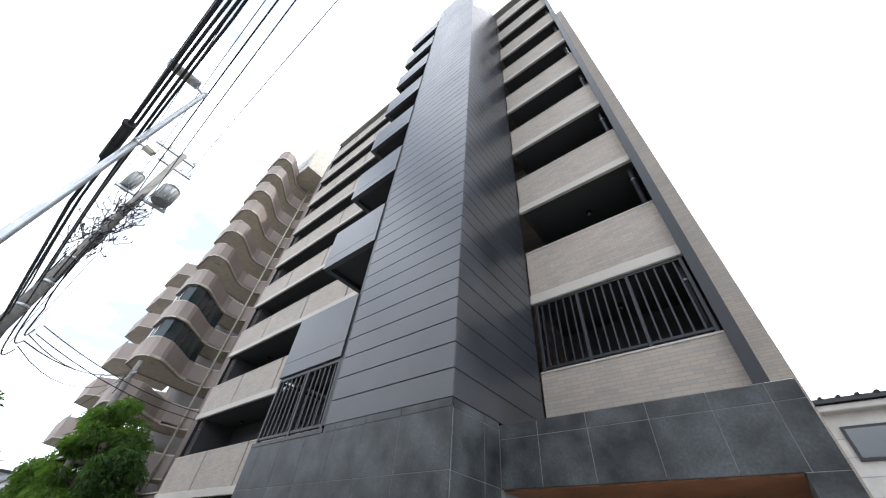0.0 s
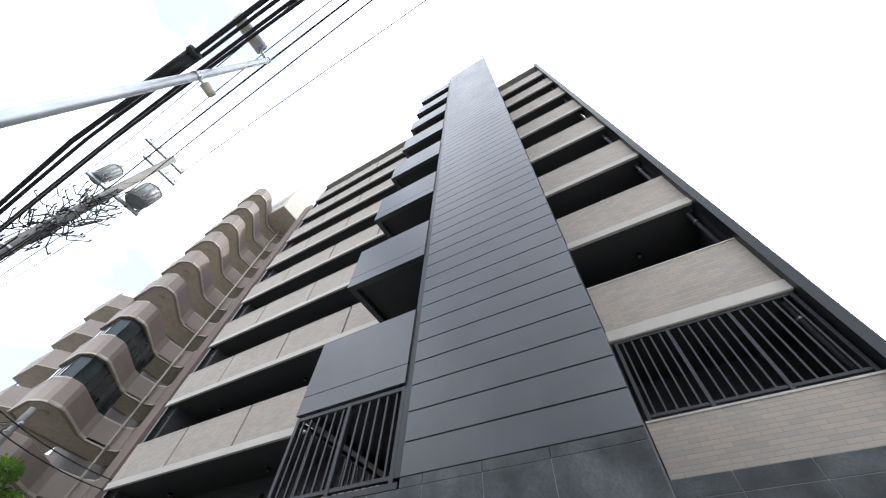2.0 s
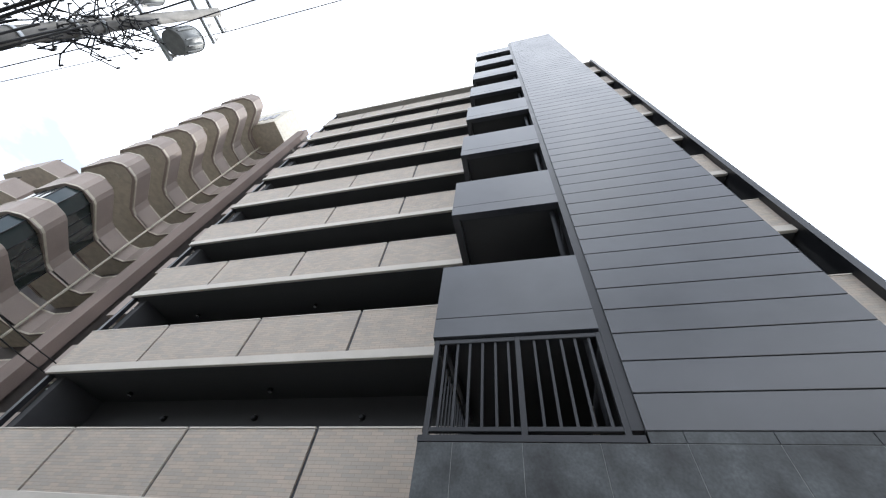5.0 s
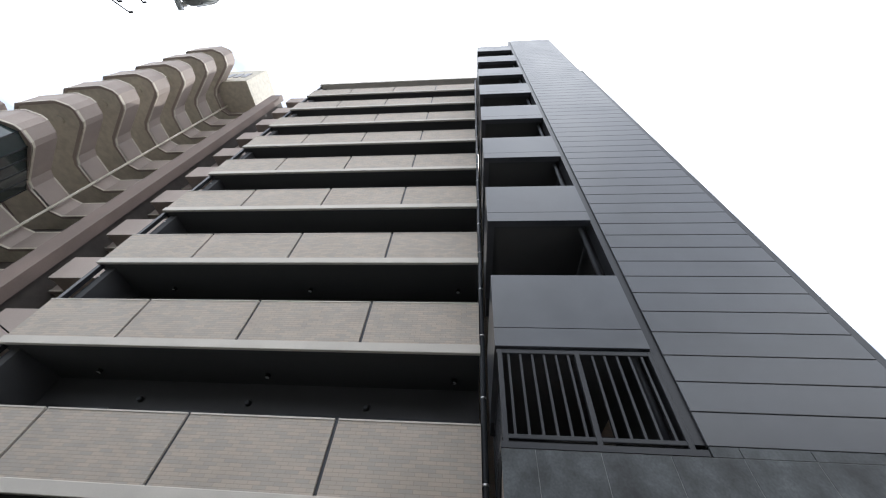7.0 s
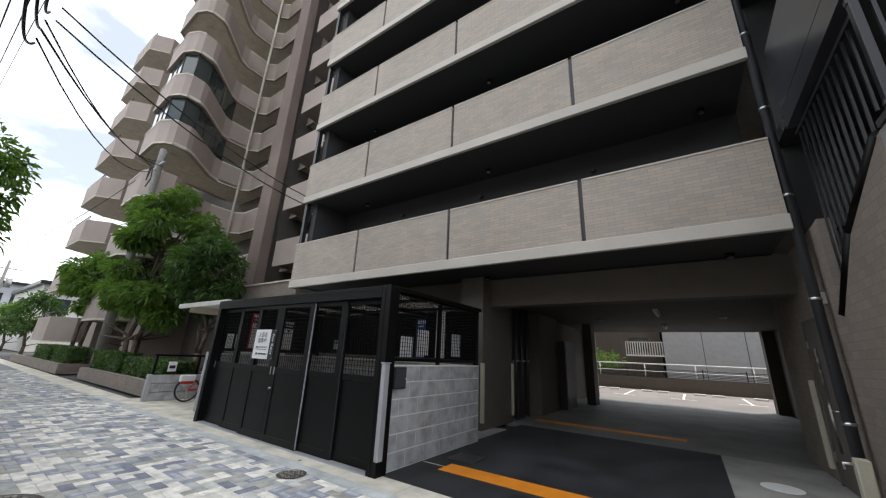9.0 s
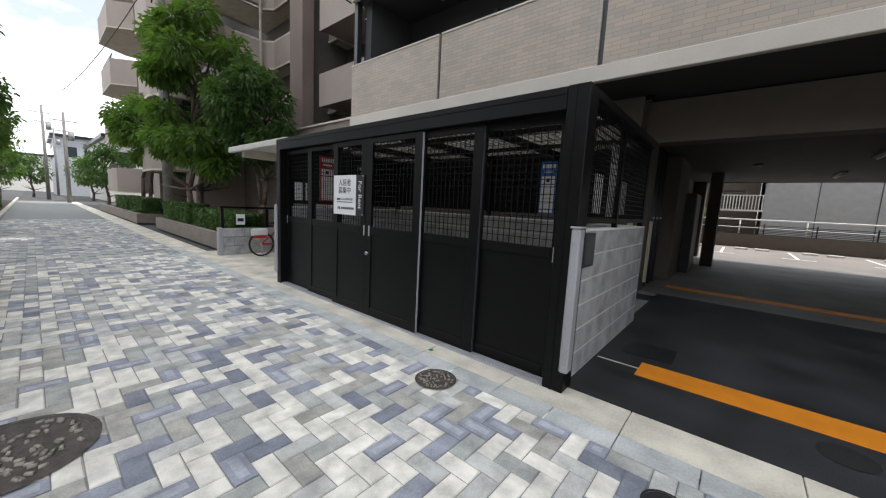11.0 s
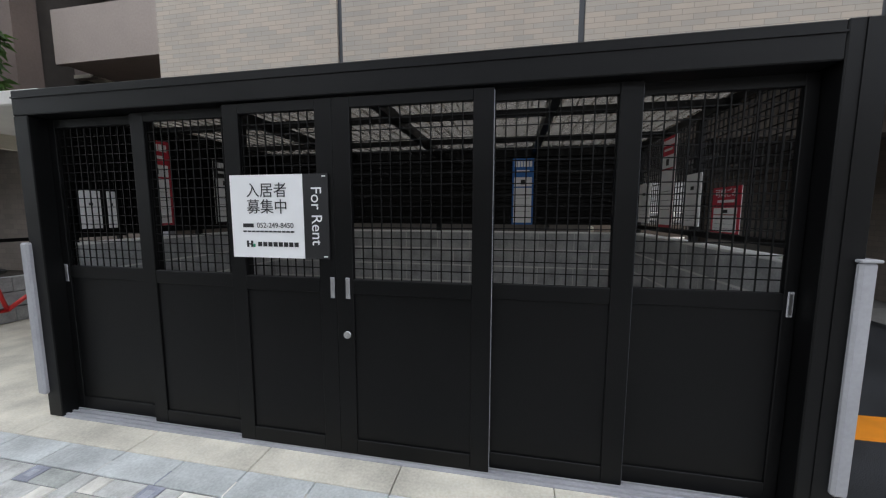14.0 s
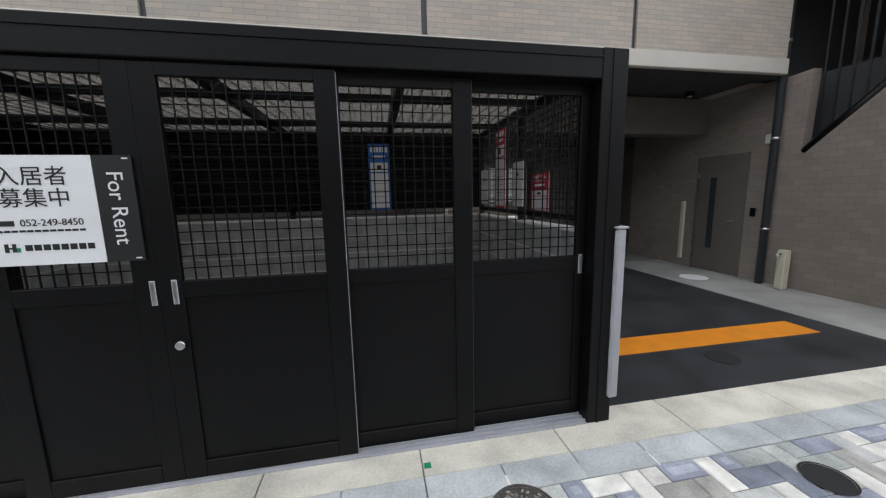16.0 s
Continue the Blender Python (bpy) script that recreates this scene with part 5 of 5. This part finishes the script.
def utility_pole():
    u = thing("utility_pole", "grey concrete utility pole with transformers and crossarms", "utility pole", (PX, PY, 0))
    part("shaft", rods([((PX, PY, 0), (PX, PY, 13.95), 0.21, 0.11)], 18), M_POLE, u)
    for z, a, b in ((13.75, -0.95, 0.55), (13.1, -0.5, 0.75), (11.15, -0.75, 0.9)):
        arm = part("crossarm", slab(PX - 0.05, PX + 0.05, PY + a, PY + b, z - 0.05, z + 0.05, 0.008), M_GALV, u, "galvanised crossarm")
        for q in (a + 0.1, a + 0.45, b - 0.45, b - 0.1):
            part("insulator", rods([((PX, PY + q, z + 0.05), (PX, PY + q, z + 0.13), 0.05, 0.06), ((PX, PY + q, z + 0.13), (PX, PY + q, z + 0.22), 0.035, 0.05)], 10), M_OFFWHITE, arm)
    for dx, dy, r in ((-0.05, -0.48, 0.2), (0.3, 0.55, 0.29)):
        tr = part("transformer", rods([((PX + dx, PY + dy, 11.2), (PX + dx, PY + dy, 11.95), r)], 20), M_TRAFO, u, "grey cylindrical transformer")
        part("cover", rods([((PX + dx, PY + dy, 11.95), (PX + dx, PY + dy, 12.03), r * 1.06, r * 0.8)], 20), M_TRAFO, tr)
        part("fins", boxes([(PX + dx + r * 0.98 * math.cos(a * 0.5) - 0.012, PX + dx + r * 1.1 * math.cos(a * 0.5) + 0.012, PY + dy + r * 1.05 * math.sin(a * 0.5) - 0.012, PY + dy + r * 1.05 * math.sin(a * 0.5) + 0.012, 11.28, 11.88) for a in range(12)]), M_TRAFO, tr)
        for i in range(3):
            part("bushing", rods([((PX + dx - 0.12 + 0.12 * i, PY + dy, 12.0), (PX + dx - 0.12 + 0.12 * i, PY + dy, 12.25), 0.035, 0.02)], 8), M_OFFWHITE, tr)
    for z in (9.8, 9.2, 8.1, 7.2, 6.4):
        part("band", rods([((PX, PY, z), (PX, PY, z + 0.08), 0.175)], 18), M_GALV, u)
    rnd = random.Random(8)
    bm = bmesh.new()
    for i in range(100):
        z = rnd.uniform(8.6, 10.9)
        a = rnd.uniform(0, 6.28)
        p0 = Vector((PX + 0.2 * math.cos(a), PY + 0.2 * math.sin(a), z))
        p1 = p0 + Vector((rnd.uniform(-0.55, 0.55), rnd.uniform(-0.65, 0.65), rnd.uniform(-0.4, 0.6)))
        mid = (p0 + p1) / 2 + Vector((0, 0, -rnd.uniform(0.1, 0.45)))
        rod(bm, p0, mid, 0.014, seg=5)
        rod(bm, mid, p1, 0.014, seg=5)
        rod(bm, p1, p1 + Vector((0, 0, 0.08)), 0.02, seg=7)
    part("jumper_wiring", bm, M_CABLE, u, "tangle of black jumper wires and clamps")
    return u


utility_pole()


def street_lamp(x, y, top):
    """A slightly leaning lamp pole; y is at the foot, the tip leans towards the houses."""
    s = thing("street_lamp", "galvanised street lamp pole with flat grey head", "street lamp", (x, y, 0))
    tip = y + 0.029 * top
    part("pole", rods([((x, y, 0), (x, tip, top), 0.075, 0.042)], 20), M_GALV, s)
    part("cap", rods([((x, tip, top), (x, tip + 0.002, top + 0.05), 0.05, 0.03)], 16), M_GALV, s)
    part("arm", rods([((x, tip, top - 0.05), (x - 0.02, tip - 0.22, top + 0.08), 0.028)], 10), M_GALV, s)
    hd = part("head", slab(x - 0.14, x + 0.1, tip - 0.72, tip - 0.15, top + 0.06, top + 0.15, 0.03), M_GALV, s, "flat lamp head")
    part("lens", slab(x - 0.09, x + 0.05, tip - 0.64, tip - 0.3, top + 0.045, top + 0.06), M_CREAMPIPE, hd, "yellowish lens")
    br = part("bracket", rods([((x, tip - 0.06, 6.5), (x + 0.01, tip + 0.12, 6.5), 0.018)], 8), M_STEEL, s)
    part("sensor_box", rods([((x + 0.01, tip + 0.06, 6.5), (x + 0.01, tip + 0.2, 6.47), 0.06, 0.05)], 12), M_CREAMPIPE, s, "small cream sensor")
    part("band", rods([((x, tip - 0.058, 6.46), (x, tip - 0.057, 6.54), 0.056)], 16), M_STEEL, s)
    part("foot_plate", slab(x - 0.16, x + 0.16, y - 0.16, y + 0.16, -0.01, 0.015, 0.004), M_GALV, s)
    return s


street_lamp(-5.69, -1.19, 8.35)
p2 = thing("utility_pole", "short grey concrete pole with cable fittings behind trees", "utility pole", (-29.2, 4.1, 0))
part("shaft", rods([((-29.2, 4.1, 0.0), (-29.2, 4.1, 10.8), 0.2, 0.16)], 16), M_POLE, p2)
part("crossarm", slab(-29.8, -28.6, 4.05, 4.15, 9.9, 10.0), M_GALV, p2)
part("loop_cable", wire([(-29.5, 3.85, 9.9), (-29.3, 3.8, 9.0), (-28.9, 3.8, 9.8), (-28.6, 3.8, 8.9), (-29.1, 3.8, 8.6)], 0.025), M_CABLE, p2)

cables = [
    (((9, -1.25, 8.6), (-3.2, -1.2, 7.1), (-5.5, -1.2, 6.6), (-7.4, -1.2, 6.05), (-13.4, -1.2, 5.9), (-40, -2, 7.5)), 0.03, 0.0),
    (((9, -1.1, 9.0), (-3.4, -1.05, 7.4), (-7.4, -1.05, 6.5), (-13.4, -1.1, 6.5), (-40, -2, 8.0)), 0.02, 0.05),
    (((9, -1.35, 9.8), (-3.6, -1.3, 8.4), (-7.5, -1.3, 7.6), (-13.4, -1.3, 7.2), (-40, -2.2, 8.4)), 0.027, 0.05),
    (((9, -1.2, 10.6), (-4.2, -1.2, 10.4), (-13.4, -1.25, 11.0), (-40, -2, 10.8)), 0.018, 0.15),
    (((9, -1.0, 10.8), (-4.2, -1.0, 10.7), (-13.4, -0.9, 11.2), (-40, -1.8, 11)), 0.014, 0.15),
    (((9, -0.5, 13.1), (-4.2, -0.55, 12.9), (-13.4, -0.6, 13.3), (-40, -1.6, 13)), 0.012, 0.2),
    (((9, -1.7, 13.1), (-4.2, -1.75, 12.9), (-13.4, -1.8, 13.3), (-40, -2.6, 13)), 0.012, 0.2),
    (((9, -2.0, 12.3), (-13.4, -2.1, 12.5), (-40, -2.8, 12.4)), 0.012, 0.3),
    (((-17, -0.7, 6.5), (-29.1, 4.0, 9.9), (-45, 2, 7.5)), 0.02, 0.5),
    (((-17, -0.7, 6.7), (-29.1, 4.0, 10.1)), 0.016, 0.7),
    (((-17, -0.7, 6.3), (-29.1, 4.0, 9.6)), 0.016, 0.9),
    (((-17, -0.6, 6.8), (-18.75, 5.7, 6.2)), 0.016, 0.3),
    (((-17, -0.6, 7.1), (-18.75, 5.8, 6.5)), 0.016, 0.3),
    (((9, -1.45, 9.2), (-3.4, -1.4, 7.9), (-7.4, -1.35, 7.0), (-13.4, -1.35, 6.9), (-40, -2.1, 8.2)), 0.02, 0.08),
    (((9, -1.15, 8.9), (-3.2, -1.15, 7.25), (-5.5, -1.16, 6.75), (-7.4, -1.16, 6.2), (-13.4, -1.2, 6.1), (-40, -2, 7.7)), 0.022, 0.04),
    (((-13.4, -1.1, 8.6), (-14.6, -0.9, 6.4), (-17, -0.7, 6.5)), 0.02, 0.35),
    (((-13.4, -1.1, 9.0), (-14.9, -0.8, 6.9), (-17, -0.7, 6.9)), 0.02, 0.5),
    (((-13.4, -1.2, 8.2), (-15.2, -0.9, 5.9), (-17, -0.7, 6.2)), 0.02, 0.3),
    (((-30, -2.2, 5.6), (-13.5, -1.3, 8.0)), 0.02, 0.6),
]
for pts, r, sag in cables:
    solid("overhead_cable", wire(pts, r, sag, 10), M_CABLE, "black overhead cable strung between poles", "cable", "overhead cables")
sl = thing("cable_sleeve", "thick black protective sleeve on the cable", "cable sleeve", (-5.6, -1.2, 6.6), "overhead cables")
part("tube", rods([((-5.55, -1.2, 6.585), (-6.3, -1.2, 6.37), 0.07)], 12), M_CABLE, sl)
part("collar", rods([((-5.52, -1.2, 6.59), (-5.58, -1.2, 6.575), 0.085)], 12), M_RUBBER, sl)
sl = thing("cable_sleeve", "thick black protective sleeve on the cable", "cable sleeve", (-27, -2.1, 5.6), "overhead cables")
part("tube", rods([((-24.5, -0.9, 6.4), (-30.5, -0.3, 5.4), 0.09)], 12), M_CABLE, sl)
part("collar", rods([((-27.4, -0.6, 5.92), (-27.5, -0.6, 5.9), 0.11)], 12), M_RUBBER, sl)
for i, (x, y, h) in enumerate(((-52, -3.5, 10), (-66, 1.5, 9.5), (-75, -4, 11), (-90, 3, 10), (-110, -5, 11), (-58, 2.6, 8))):
    f = thing("utility_pole", "distant grey utility pole with crossarm", "utility pole", (x, y, 0), "distant poles")
    part("shaft", rods([((x, y, 0), (x, y, h), 0.17, 0.1)], 10), M_POLE, f)
    part("crossarm", boxes([(x - 0.05, x + 0.05, y - 0.9, y + 0.9, h - 0.8, h - 0.7), (x - 0.05, x + 0.05, y - 0.6, y + 0.6, h - 1.7, h - 1.6)]), M_GALV, f)
    part("transformer", rods([((x, y + 0.4, h - 2.4), (x, y + 0.4, h - 1.7), 0.22)], 10), M_TRAFO, f)
for x, y, w, d, h, m in ((-75, 12, 20, 12, 7, M_OFFWHITE), (-100, 8, 16, 10, 9, M_GREYSIDE), (-70, -24, 22, 12, 8, M_OFFWHITE), (-100, -22, 24, 14, 7, M_GREYSIDE), (-140, -2, 14, 30, 8, M_OFFWHITE)):
    hs = thing("house", "distant pale low building with dark windows", "building", (x, y, 0), "distant buildings", "structure")
    part("wall", slab(x - w / 2, x + w / 2, y - d / 2, y + d / 2, 0, h), m, hs)
    part("roof", slab(x - w / 2 - 0.4, x + w / 2 + 0.4, y - d / 2 - 0.4, y + d / 2 + 0.4, h, h + 0.4), M_RAIL, hs)
    for i in range(4):
        part("window", slab(x + w / 2, x + w / 2 + 0.05, y - d / 2 + 1 + i * d / 4.5, y - d / 2 + 2.4 + i * d / 4.5, h - 3, h - 1.4), M_GLASS, hs)
        part("window", slab(x - w / 2 + 1 + i * w / 4.5, x - w / 2 + 3 + i * w / 4.5, y - d / 2 - 0.05, y - d / 2, h - 3, h - 1.4), M_GLASS, hs)

# ---- paving blocks ----
def paving():
    cols = [("cream_paver", (0.84, 0.81, 0.73)), ("pale_grey_paver", (0.59, 0.59, 0.56)), ("warm_grey_paver", (0.46, 0.445, 0.40)), ("blue_grey_paver", (0.335, 0.35, 0.41)), ("slate_paver", (0.22, 0.235, 0.28)), ("green_grey_paver", (0.45, 0.465, 0.435))]
    mats = [material(n, c, 0.85, vary=0.2, scale=7, bump=0.2, fine=90, per_object=0.08) for n, c in cols]
    inner = material("pale_blue_paver", (0.45, 0.465, 0.52), 0.85, vary=0.2, scale=7, bump=0.2, fine=90, per_object=0.08)
    mats.append(mats[3])
    weights = (30, 19, 11, 11, 5, 13, 11)
    rnd = random.Random(77)
    u = 0.12
    pave = thing("paving", "herringbone paving of cream grey and blue-grey blocks", "paving", (-14, 1, 0), kind="structure")
    meshes = {}
    def shape(bm, x0, y0, x1, y1, dz=0.0, framed=False):
        g, c = 0.003, 0.03 if framed else 0.007
        lo = [bm.verts.new((x, y, -0.03)) for x, y in ((x0 + g, y0 + g), (x1 - g, y0 + g), (x1 - g, y1 - g), (x0 + g, y1 - g))]
        md = [bm.verts.new((v.co.x, v.co.y, (-0.002 if framed else -0.006) + dz)) for v in lo]
        cx, cy = (x0 + x1) / 2, (y0 + y1) / 2
        hi = [bm.verts.new((v.co.x + (c if v.co.x < cx else -c), v.co.y + (c if v.co.y < cy else -c), 0.0 + dz)) for v in lo]
        for i in range(4):
            j = (i + 1) % 4
            bm.faces.new((lo[i], lo[j], md[j], md[i]))
            bm.faces.new((md[i], md[j], hi[j], hi[i]))
        bm.faces.new(hi).material_index = 1 if framed else 0
    for mi, m in enumerate(mats):
        for o, (w, h) in enumerate(((2 * u, u), (u, 2 * u))):
            bm = bmesh.new()
            shape(bm, 0, 0, w, h, 0.0, mi == 6)
            meshes[mi, o] = mesh_of("paver", bm, m)
            if mi == 6:
                meshes[mi, o].materials.append(inner)
    rest = [bmesh.new() for m in mats]
    i0, i1, j0, j1 = round(-34 / u), round(2 / u), round(-2.4 / u), round(2.70 / u)
    count = 0
    for i in range(i0, i1):
        for j in range(j0, j1):
            d = (i - j) % 4
            if d == 0:
                o, w, h = 0, 2, 1
            elif d == 3:
                o, w, h = 1, 1, 2
            else:
                continue
            x, y = i * u, j * u
            if x < -13.9 and y < -0.5:
                continue
            mi = rnd.choices(range(7), weights)[0]
            if x < -21.2:
                mi = rnd.choices(range(6), (5, 15, 30, 15, 20, 15))[0]
            if y + h * u > 2.65:
                h = 1
            near = -14.2 < x < -11.4 and 1.2 < y < 2.64 and h * w == 2
            if near and count < 300:
                piece("paver", meshes[mi, o], (x, y, -0.002 - 0.002 * rnd.random()), pave)
                count += 1
            else:
                shape(rest[mi], x, y, x + w * u, y + h * u, -0.002 - 0.002 * rnd.random(), mi == 6)
    for mi, (m, bm) in enumerate(zip(mats, rest)):
        ob = part("paver_field", bm, m, pave)
        if mi == 6:
            ob.data.materials.append(inner)
        tagged(ob, kind="stuff")


paving()
